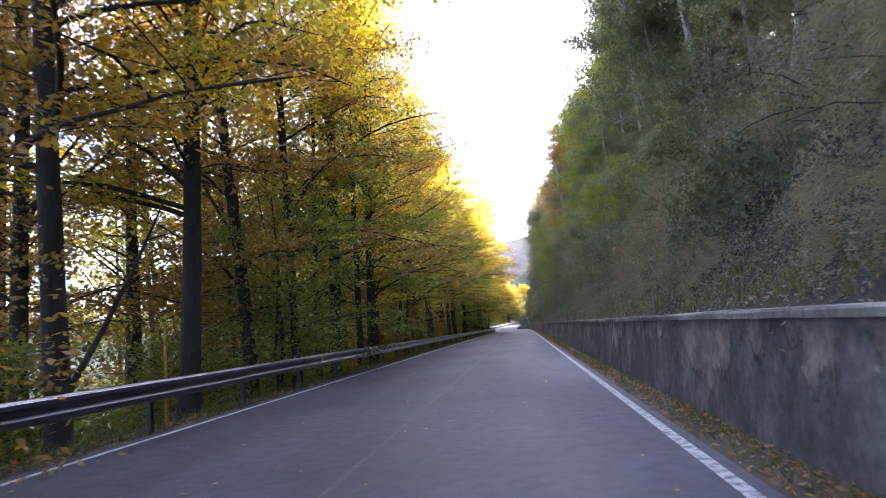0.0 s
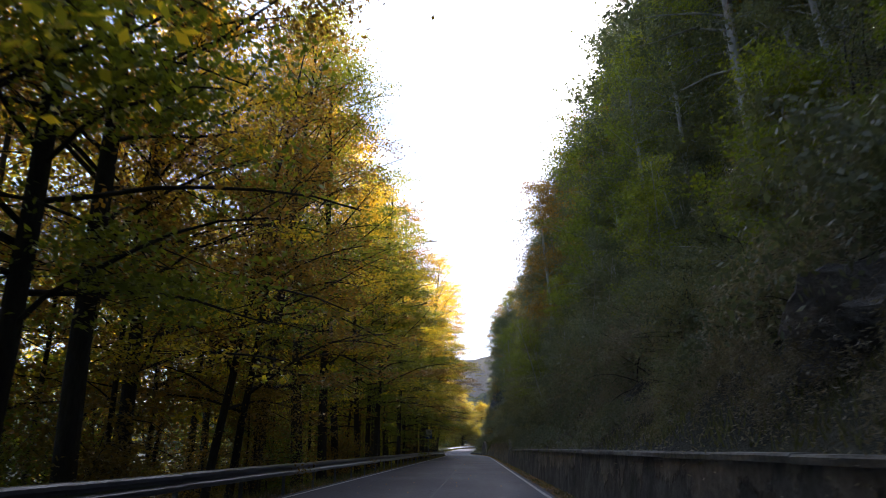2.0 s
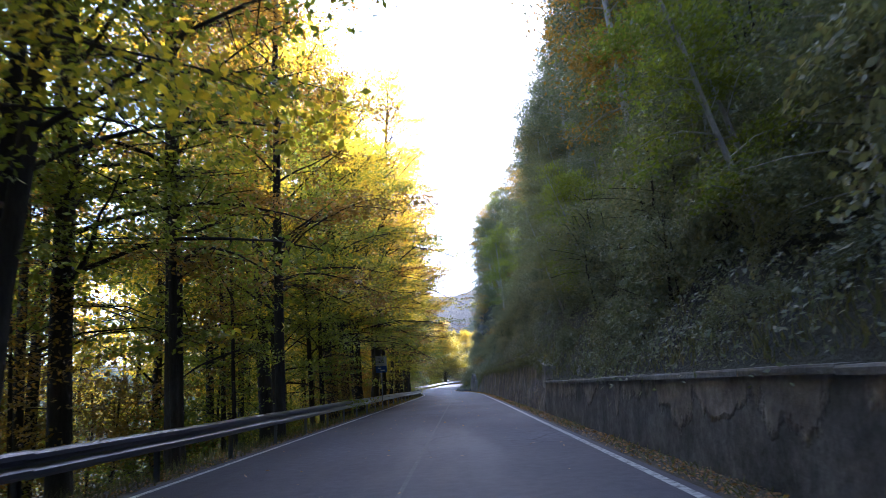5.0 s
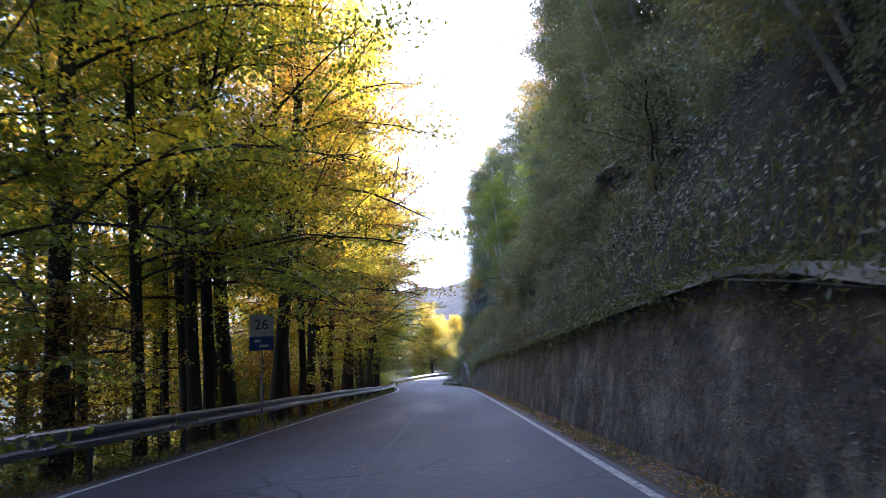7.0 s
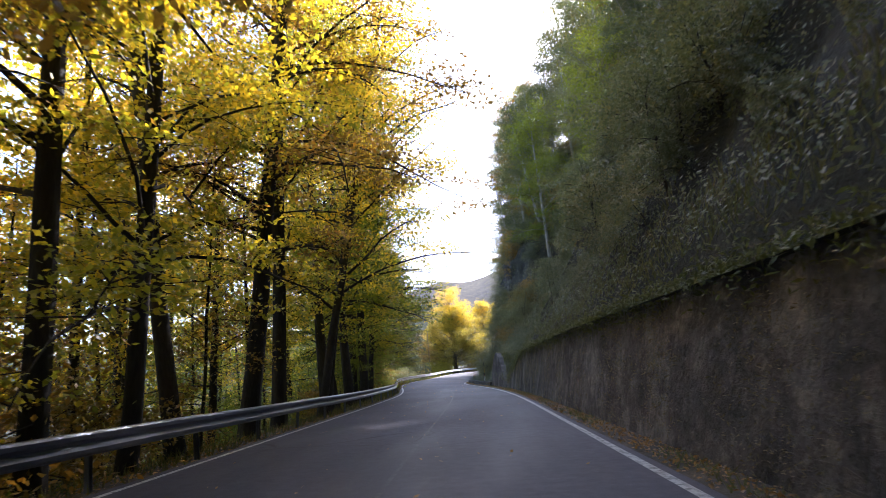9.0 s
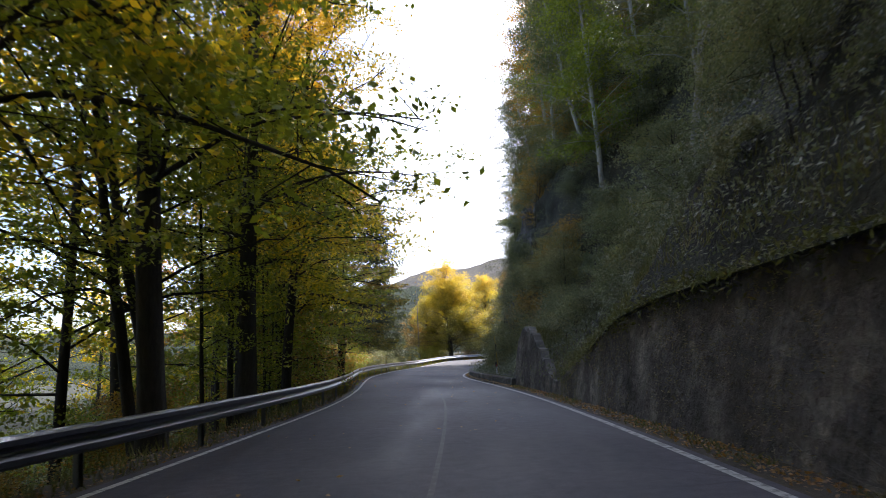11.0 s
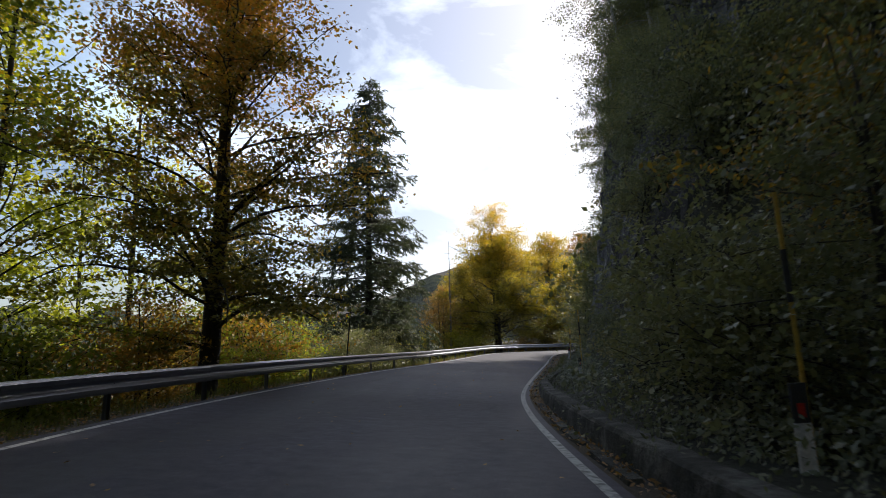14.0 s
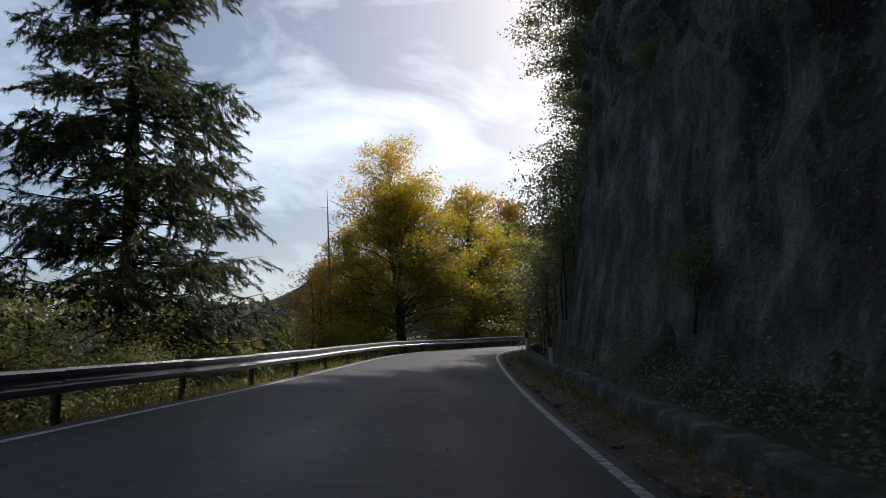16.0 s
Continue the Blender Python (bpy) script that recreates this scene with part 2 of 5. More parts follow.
def metal_material():
    m, n, l, b = material("galvanised_steel", 0.42, 0.5)
    a = noise_tex(n, l, 3, 4, 0.6)
    r = ramp(n, [(0.3, (0.13, 0.14, 0.165)), (0.7, (0.17, 0.18, 0.21))])
    l.new(a.outputs["Fac"], r.inputs["Fac"])
    l.new(r.outputs["Color"], b.inputs["Base Color"])
    b.inputs["Metallic"].default_value = 0.92
    rr = ramp(n, [(0.3, (0.30, 0.30, 0.30)), (0.7, (0.36, 0.36, 0.36))])
    l.new(a.outputs["Fac"], rr.inputs["Fac"])
    l.new(rr.outputs["Color"], b.inputs["Roughness"])
    return m


def plain(name, c, rough=0.6):
    return two_scale(name, 3, 30, tuple(v * 0.8 for v in c), c, tuple(min(1, v * 1.15) for v in c), rough, 0.1, 0.002)


M_STEEL = metal_material()
M_WHITE = plain("white_plastic", (0.62, 0.62, 0.58))
M_BLACK = plain("black_plastic", (0.03, 0.03, 0.03))
M_YELLOW = plain("yellow_paint", (0.40, 0.27, 0.04))
M_REFLECTOR = plain("red_reflector", (0.4, 0.03, 0.02), 0.3)

GLOW = (1.15, 1.1, 0.5)
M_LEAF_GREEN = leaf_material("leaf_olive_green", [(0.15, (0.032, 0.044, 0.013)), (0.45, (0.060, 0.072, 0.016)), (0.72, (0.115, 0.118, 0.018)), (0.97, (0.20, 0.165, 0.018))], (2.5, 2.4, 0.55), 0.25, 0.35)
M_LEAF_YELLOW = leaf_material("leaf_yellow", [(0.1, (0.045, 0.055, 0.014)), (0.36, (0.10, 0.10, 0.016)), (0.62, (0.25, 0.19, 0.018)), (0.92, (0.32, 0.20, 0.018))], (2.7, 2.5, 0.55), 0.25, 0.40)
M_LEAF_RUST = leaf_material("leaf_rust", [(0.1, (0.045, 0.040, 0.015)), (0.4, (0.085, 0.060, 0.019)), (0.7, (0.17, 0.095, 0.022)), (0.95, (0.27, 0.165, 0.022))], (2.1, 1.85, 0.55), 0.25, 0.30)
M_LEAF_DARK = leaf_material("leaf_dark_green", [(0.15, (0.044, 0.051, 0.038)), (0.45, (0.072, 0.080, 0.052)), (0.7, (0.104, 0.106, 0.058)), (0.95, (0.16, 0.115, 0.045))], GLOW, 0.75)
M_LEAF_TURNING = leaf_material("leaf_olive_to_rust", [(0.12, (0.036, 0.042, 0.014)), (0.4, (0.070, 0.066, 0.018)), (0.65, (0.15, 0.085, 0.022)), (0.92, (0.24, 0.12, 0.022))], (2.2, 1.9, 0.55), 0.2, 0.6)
M_UNDER = leaf_material("undergrowth_leaf", [(0.2, (0.040, 0.048, 0.032)), (0.5, (0.058, 0.068, 0.042)), (0.8, (0.082, 0.084, 0.050))], GLOW)
M_NEEDLE = leaf_material("spruce_needles", [(0.15, (0.016, 0.022, 0.012)), (0.5, (0.028, 0.036, 0.017)), (0.9, (0.06, 0.066, 0.03))], (1.0, 1.0, 0.7))
M_SCRUB = leaf_material("dry_scrub", [(0.15, (0.050, 0.045, 0.034)), (0.42, (0.088, 0.076, 0.058)), (0.65, (0.115, 0.102, 0.074)), (0.92, (0.165, 0.145, 0.11))], GLOW, 0.7)
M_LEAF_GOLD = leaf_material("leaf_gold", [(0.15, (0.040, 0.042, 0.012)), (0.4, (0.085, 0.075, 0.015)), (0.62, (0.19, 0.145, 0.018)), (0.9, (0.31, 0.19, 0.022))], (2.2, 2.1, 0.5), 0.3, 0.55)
M_LITTER = leaf_material("fallen_leaves", [(0.15, (0.06, 0.036, 0.02)), (0.5, (0.125, 0.070, 0.028)), (0.9, (0.22, 0.125, 0.045))], GLOW)
M_GRASS = leaf_material("verge_grass", [(0.15, (0.030, 0.036, 0.016)), (0.5, (0.050, 0.055, 0.022)), (0.9, (0.095, 0.082, 0.038))], GLOW)


# ---- building helpers ----
def mesh_from(name, verts, faces, mat, smooth=False):
    me = bpy.data.meshes.new(name)
    me.from_pydata(verts, [], faces)
    for m in mat if isinstance(mat, (list, tuple)) else [mat]:
        me.materials.append(m)
    if smooth:
        me.polygons.foreach_set("use_smooth", [True] * len(me.polygons))
    me.update()
    return me


def quads_mesh(name, quads, mat):
    """A mesh of loose quads from an array of shape (n, 4, 3)."""
    n = len(quads)
    me = bpy.data.meshes.new(name)
    me.vertices.add(4 * n)
    me.vertices.foreach_set("co", np.ascontiguousarray(quads, dtype=np.float32).ravel())
    me.loops.add(4 * n)
    me.loops.foreach_set("vertex_index", np.arange(4 * n, dtype=np.int32))
    me.polygons.add(n)
    me.polygons.foreach_set("loop_start", np.arange(0, 4 * n, 4, dtype=np.int32))
    me.materials.append(mat)
    me.update(calc_edges=True)
    me.validate()
    return me


def part(name, me, parent, label=""):
    ob = new(name, me)
    ob.parent = parent
    if label:
        ob["label"] = label
    return ob


def thing(name, label, category, at=None, group="", kind=""):
    ob = new(name)
    ob.empty_display_size = 0.3
    if at is not None:
        ob.matrix_basis = at
    return tagged(ob, label, category, group, kind)


def tube(verts, faces, pts, radii, sides):
    """Adds a tapered tube along pts."""
    pts = np.asarray(pts, float)
    start = len(verts)
    for k, p in enumerate(pts):
        d = pts[min(k + 1, len(pts) - 1)] - pts[max(k - 1, 0)]
        d /= np.linalg.norm(d) + 1e-9
        u = np.cross(d, (0.31, 0.92, 0.22))
        u /= np.linalg.norm(u) + 1e-9
        v = np.cross(d, u)
        for s in range(sides):
            a = 2 * math.pi * s / sides
            verts.append(tuple(p + radii[k] * (math.cos(a) * u + math.sin(a) * v)))
    for k in range(len(pts) - 1):
        for s in range(sides):
            a, b = start + k * sides + s, start + k * sides + (s + 1) % sides
            faces.append((a, b, b + sides, a + sides))
    faces.append(tuple(start + (len(pts) - 1) * sides + s for s in range(sides)))


def box(verts, faces, lo, hi):
    s = len(verts)
    for z in (lo[2], hi[2]):
        verts += [(lo[0], lo[1], z), (hi[0], lo[1], z), (hi[0], hi[1], z), (lo[0], hi[1], z)]
    faces += [(s, s + 3, s + 2, s + 1), (s + 4, s + 5, s + 6, s + 7), (s, s + 1, s + 5, s + 4), (s + 1, s + 2, s + 6, s + 5), (s + 2, s + 3, s + 7, s + 6), (s + 3, s, s + 4, s + 7)]


def waves(x, y, scale, seed):
    """Smooth noise in about -1..1 on arrays."""
    rng = np.random.default_rng(seed)
    out = np.zeros(np.broadcast(x, y).shape)
    for k in range(7):
        a, ph, f = rng.uniform(0, 2 * math.pi), rng.uniform(0, 2 * math.pi), rng.uniform(0.6, 2.2) / scale
        out += np.sin((np.cos(a) * x + np.sin(a) * y) * f * 2 * math.pi + ph) / (0.8 + 0.5 * k)
    return out / 2.4


def leaves_at(rng, centres, spread, flat, size, tilt=0.8, slim=0.62, facing=(0, 0, 1.0)):
    """One leaf quad at each centre, moved by a flattened cloud and turned about the way that it faces."""
    n = len(centres)
    c = centres + rng.normal(size=(n, 3)) * np.array([spread, spread, flat])
    nrm = rng.normal(size=(n, 3)) * tilt + np.asarray(facing)
    nrm /= np.linalg.norm(nrm, axis=1, keepdims=True)
    u = np.cross(nrm, rng.normal(size=(n, 3)))
    u /= np.linalg.norm(u, axis=1, keepdims=True)
    v = np.cross(nrm, u)
    s = size * rng.uniform(0.65, 1.35, (n, 1))
    u, v = u * s, v * s * slim
    bend = nrm * s * rng.uniform(-0.2, 0.2, (n, 1))
    return np.stack([c - u, c - v * 0.9 + bend, c + u, c + v * 0.9 + bend], 1)


# ---- the road's line: left edge x, y, z and right edge x, y, z ----
EDGES = [
    (-4, -70, 0, 2.54, -70, 0), (-4, 0, 0, 2.54, 0, 0), (-4, 60, 0, 2.54, 60, 0), (-4, 100, 0, 2.54, 100, 0),
    (-4, 125, 0, 2.4, 125, 0), (-4, 133, 0.02, 2.2, 133, 0), (-4.213, 142, 0.016, 1.748, 142, -0.009), (-4.898, 150, 0.088, 1.03, 150, -0.008),
    (-5.801, 157, 0.173, 0.231, 157, 0.003), (-6.531, 164, 0.287, -0.573, 164, 0.017), (-6.717, 172, 0.34, -0.979, 172, 0.014), (-6.49, 180, 0.432, -0.623, 180, 0.053),
    (-5.897, 187, 0.479, -0.284, 186, 0.104), (-5.165, 194, 0.587, 0.111, 192, 0.199), (-4.466, 201, 0.744, 0.65, 199, 0.336), (-3.776, 207, 0.874, 1.147, 206, 0.687),
    (-2.885, 212.5, 0.989, 1.672, 210.5, 0.875), (-1.187, 218, 1.07, 3.139, 214.2, 1.014), (2.012, 222.5, 1.112, 5.976, 217, 1.108), (8.008, 225.8, 1.233, 10.991, 219, 1.205),
    (20.004, 228, 1.352, 20.995, 221, 1.303), (60, 230, 2, 60, 223, 1.9), (300, 236, 3, 300, 229, 3),
]


def road_samples():
    e = np.array(EDGES)
    mid = (e[:, :3] + e[:, 3:]) / 2
    s = np.r_[0, np.cumsum(np.linalg.norm(np.diff(mid, axis=0), axis=1))]
    t = np.arange(0, s[-1], 1.0)
    f = np.stack([np.interp(t, s, e[:, k]) for k in range(6)], 1)
    for _ in range(2):
        p = np.pad(f, ((3, 3), (0, 0)), mode="reflect", reflect_type="odd")
        f = np.stack([np.convolve(p[:, k], np.ones(7) / 7, "valid") for k in range(6)], 1)
    return f[:, :3], f[:, 3:]


LEFT, RIGHT = road_samples()
KERB_Y, KERB_Z = [150, 180, 186, 192, 199, 206, 212], [0, 0.05, 0.10, 0.20, 0.335, 0.685, 0.92]   # the right edge climbs round the bend
ACROSS = LEFT - RIGHT
ACROSS[:, 2] = 0
ACROSS /= np.linalg.norm(ACROSS, axis=1, keepdims=True)
TILTED = (LEFT - RIGHT) / np.linalg.norm((LEFT - RIGHT)[:, :2], axis=1, keepdims=True)


def strip(name, inner, outer, mat, lift_in=0.0, lift_out=0.0):
    v = np.concatenate([inner + (0, 0, lift_in), outer + (0, 0, lift_out)])
    n = len(inner)
    return mesh_from(name, [tuple(p) for p in v], [(k, k + 1, n + k + 1, n + k) for k in range(n - 1)], mat)


def right_x(y):
    """The road's right edge line at y, before the bend."""
    n = int(np.argmax(RIGHT[:, 0] > 250)) or len(RIGHT)
    return np.interp(y, RIGHT[:n, 1], RIGHT[:n, 0])


def left_x(y):
    n = int(np.argmax(LEFT[:, 1] > 218))
    return np.interp(y, LEFT[:n, 1], LEFT[:n, 0])


def left_z(y):
    n = int(np.argmax(LEFT[:, 1] > 218))
    return np.interp(y, LEFT[:n, 1], LEFT[:n, 2])


def near_edge(x, y, edge):
    """Least distance from points to an edge line."""
    p = np.stack([np.ravel(x), np.ravel(y)], 1)
    best = np.full(len(p), 1e9)
    pts = edge[(edge[:, 0] < 120)][:, :2]
    for a in range(0, len(p), 20000):
        d = np.linalg.norm(p[a:a + 20000, None] - pts[None], axis=2)
        best[a:a + 20000] = d.min(1)
    return best.reshape(np.shape(x))


# the retaining walls on the right: y, height of the top
def wall_off(y):
    return np.interp(y, [-80, 140, 150, 158, 166, 174, 180, 184, 192, 205, 216], [0.58, 0.58, 0.6, 0.62, 0.56, 0.56, 0.85, 1.1, 1.4, 1.4, 1.6])


def wall_top(y):
    return np.interp(y, [-80, 62, 79.7, 79.71, 80.6, 82.3, 83.6, 105, 120, 133, 136, 143, 147.5, 149.2, 150.4, 150.9, 205, 212],
                     [1.19, 1.19, 1.11, 1.45, 1.5, 1.86, 2.02, 2.05, 2.2, 2.1, 1.9, 0.35, 2.1, 2.35, 1.9, 0.36, 0.36, 0.36])


def hillside(d, x, y):
    """Height of the slope on the right at a distance d from the road's right line."""
    a = np.maximum(d - wall_off(y) - 0.35, 0)
    bank = np.interp(y, [-80, 78, 84, 135, 143, 150, 157, 180, 190, 215], [1.15, 1.15, 2.05, 2.2, 0.6, 0.6, 0.28, 0.28, 0.4, 0.6])
    s1 = np.interp(y, [-80, 36, 48, 70, 90, 132, 142, 156, 162, 180, 190, 203, 215], [0.88, 0.88, 1.15, 1.2, 1.7, 1.7, 1.0, 0.5, 0.15, 0.12, 0.4, 0.4, 0.5])
    w1 = np.interp(y, [-80, 130, 145, 165, 185, 196, 215], [6, 6, 5, 2.2, 1.5, 0.7, 0.8])
    s2 = np.interp(y, [-80, 130, 150, 165, 178, 203, 212], [1.05, 1.2, 1.2, 2.6, 5.0, 6.0, 3.0])
    w2 = np.interp(y, [-80, 130, 160, 178, 205, 215], [10, 8, 5, 2.2, 2.2, 3.0])
    s3 = np.interp(y, [-80, 140, 165, 220], [0.7, 0.7, 1.5, 1.5])
    z = bank + s1 * np.minimum(a, w1) + s2 * np.clip(a - w1, 0, w2) + s3 * np.clip(a - w1 - w2, 0, 12) + 0.35 * np.maximum(a - w1 - w2 - 12, 0)
    rough = waves(x, y, 9, 3) * 0.6 + waves(x, y, 3.1, 5) * 0.38 + waves(x, y, 1.4, 6) * 0.14
    return z + rough * np.clip(a / 2.0, 0, 1) * np.where(y > 165, 1.3, 1.0)


def left_ground(d, y):
    """Height on the valley side at a distance d beyond the rail."""
    steep = np.interp(y, [0, 170, 205, 225], [0.62, 0.6, 0.35, 0.05])
    a = np.maximum(d - 1.0, 0)
    return -0.10 - steep * np.minimum(a, 26) - 0.1 * np.clip(a - 26, 0, 60)


def build_ground():
    xs = np.r_[-2600, -1500, -800, -400, -220, -140, np.arange(-100, -34, 6), np.arange(-34, 30, 1.0), np.arange(30, 100, 10), 150, 300, 700, 1500, 2600]
    ys = np.r_[-2600, -1200, -500, -200, -100, np.arange(-60, -12, 4), np.arange(-12, 232, 1.0), np.arange(232, 300, 5), 330, 400, 600, 1000, 1800, 2900]
    gx, gy = np.meshgrid(xs, ys)
    dl, dr = near_edge(gx, gy, LEFT), near_edge(gx, gy, RIGHT)
    outside = (dl < dr)
    rl = np.interp(gy, LEFT[:, 1], LEFT[:, 2])
    z = np.where(outside, left_ground(dl - 0.5, gy) + rl + waves(gx, gy, 7, 11) * 0.18 * np.clip(dl / 3 - 0.4, 0, 1), -0.6)
    inside_road = (gx < 120) & (np.minimum(dl, dr) < 7.0) & (np.abs(dl - dr) < 6.0)
    z = np.where(inside_road & ~(outside & (dl > 0.6) & (dr > 6.2)), np.minimum(z, -0.35), z)
    z = np.where((gx > 3) & (gy < 205), -3.0, z)
    n = len(xs)
    faces = [(r * n + c, r * n + c + 1, (r + 1) * n + c + 1, (r + 1) * n + c) for r in range(len(ys) - 1) for c in range(n - 1)]
    me = mesh_from("ground", np.stack([gx.ravel(), gy.ravel(), z.ravel()], 1).tolist(), faces, M_EARTH, True)
    tagged(new("ground", me), "dark leaf-strewn forest earth falling away to the valley", "ground", kind="structure")


def build_hillside():
    ys = np.r_[np.arange(-60, -10, 3), np.r_[np.arange(-10, 160, 0.8), np.arange(160, 220.6, 0.26)]]
    ds = np.r_[np.arange(0, 2, 0.22), np.arange(2, 5.6, 0.05), np.arange(5.6, 9, 0.4), np.arange(9, 24, 1.0), np.arange(24, 60, 4), 75, 110, 180]
    rows = []
    for y in ys:
        x = right_x(y) + wall_off(y) + 0.22 + ds
        rows.append(np.stack([x, np.full(len(ds), y)], 1))
    p = np.array(rows)
    d = near_edge(p[..., 0], p[..., 1], RIGHT)
    z = hillside(d, p[..., 0], p[..., 1])
    behind = np.where(ys < 79.6, 0.36, np.where(ys < 143, 0.92, 0.0))
    tuck = (ds[None] + 0.22 < behind[:, None]) | (ds[None] < 0.01)
    z = np.where(tuck, np.minimum(z, wall_top(ys)[:, None] - np.where(ys < 79.6, 0.1, 0.015)[:, None]), z)
    # beds and blocks of rock: each steps out by its own amount
    bed = np.floor(z / 0.85 + 0.35 * waves(p[..., 1], z, 6.0, 29) + p[..., 1] * 0.10)
    block = np.floor((p[..., 1] + 1.9 * np.sin(bed * 12.9)) / (1.1 + 0.6 * np.sin(bed * 4.1)))
    step = np.sin(bed * 78.23 + block * 37.72) * 43758.5
    step = step - np.floor(step) - 0.5
    crack = np.floor(p[..., 1] / 3.7 + 0.4 * waves(p[..., 1] * 0, z, 5.0, 28))
    big = np.sin(crack * 57.1) * 1543.7
    push = waves(p[..., 1], z * 1.3, 6.0, 21) * 0.55 + waves(p[..., 1], z * 0.6, 2.2, 23) * 0.2 + step * 0.42 + (big - np.floor(big) - 0.5) * 0.5
    push = push + np.random.default_rng(33).normal(0, 0.05, push.shape)
    p[..., 0] += push * np.clip((p[..., 1] - 160) / 15, 0.15, 1) * np.clip(d / 3 - 0.9, 0, 1)
    n = len(ds)
    faces = [(r * n + c, r * n + c + 1, (r + 1) * n + c + 1, (r + 1) * n + c) for r in range(len(ys) - 1) for c in range(n - 1)]
    me = mesh_from("hillside", np.concatenate([p.reshape(-1, 2), z.reshape(-1, 1)], 1).tolist(), faces, [M_SLOPE, M_ROCK], True)
    nz = np.empty(len(me.polygons) * 3, dtype=np.float32)
    me.polygons.foreach_get("normal", nz)
    cy = np.repeat(ys[:-1], n - 1)
    steep = (np.abs(nz.reshape(-1, 3)[:, 2]) < 0.42) & (cy > 170)
    me.polygons.foreach_set("use_smooth", ~steep)
    me.polygons.foreach_set("material_index", steep.astype(np.int32))
    tagged(new("hillside", me), "steep wooded hillside of dark earth with bare grey rock", "hillside", kind="structure")


build_ground()
build_hillside()

road = tagged(new("road", strip("road", LEFT + TILTED * 0.22, RIGHT - TILTED * 0.18, M_ASPHALT)), "worn grey asphalt road of a wooded valley", "road", kind="structure")
line_l = tagged(new("edge_line_1", strip("edge_line", LEFT + TILTED * 0.05, LEFT - TILTED * 0.05, M_LINE_WORN, 0.005, 0.005)), "thin worn white edge line on asphalt", "road marking", kind="structure")
line_r = tagged(new("edge_line_2", strip("edge_line", RIGHT + TILTED * 0.055, RIGHT - TILTED * 0.06, M_LINE, 0.005, 0.005)), "white painted edge line on asphalt", "road marking", kind="structure")
MIDDLE = (LEFT * 0.46 + RIGHT * 0.54)[LEFT[:, 1] < 152]
seam = tagged(new("centre_seam", strip("centre_seam", MIDDLE + TILTED[:len(MIDDLE)] * 0.03, MIDDLE - TILTED[:len(MIDDLE)] * 0.03, M_SEAM, 0.004, 0.004)), "faint joint along the middle of the asphalt", "road marking", kind="structure")

verge_out = RIGHT.copy()
verge_out -= ACROSS * (wall_off(RIGHT[:, 1]) + 0.25)[:, None]
tagged(new("verge_1", strip("verge", RIGHT - TILTED * 0.17, verge_out, M_VERGE, -0.012, 0.06)), "narrow earth verge with fallen leaves below the wall", "verge", kind="structure")
tagged(new("verge_2", strip("verge", LEFT + ACROSS * 1.3, LEFT + TILTED * 0.20, M_VERGE, -0.12, -0.012)), "narrow earth verge under the guardrail", "verge", kind="structure")


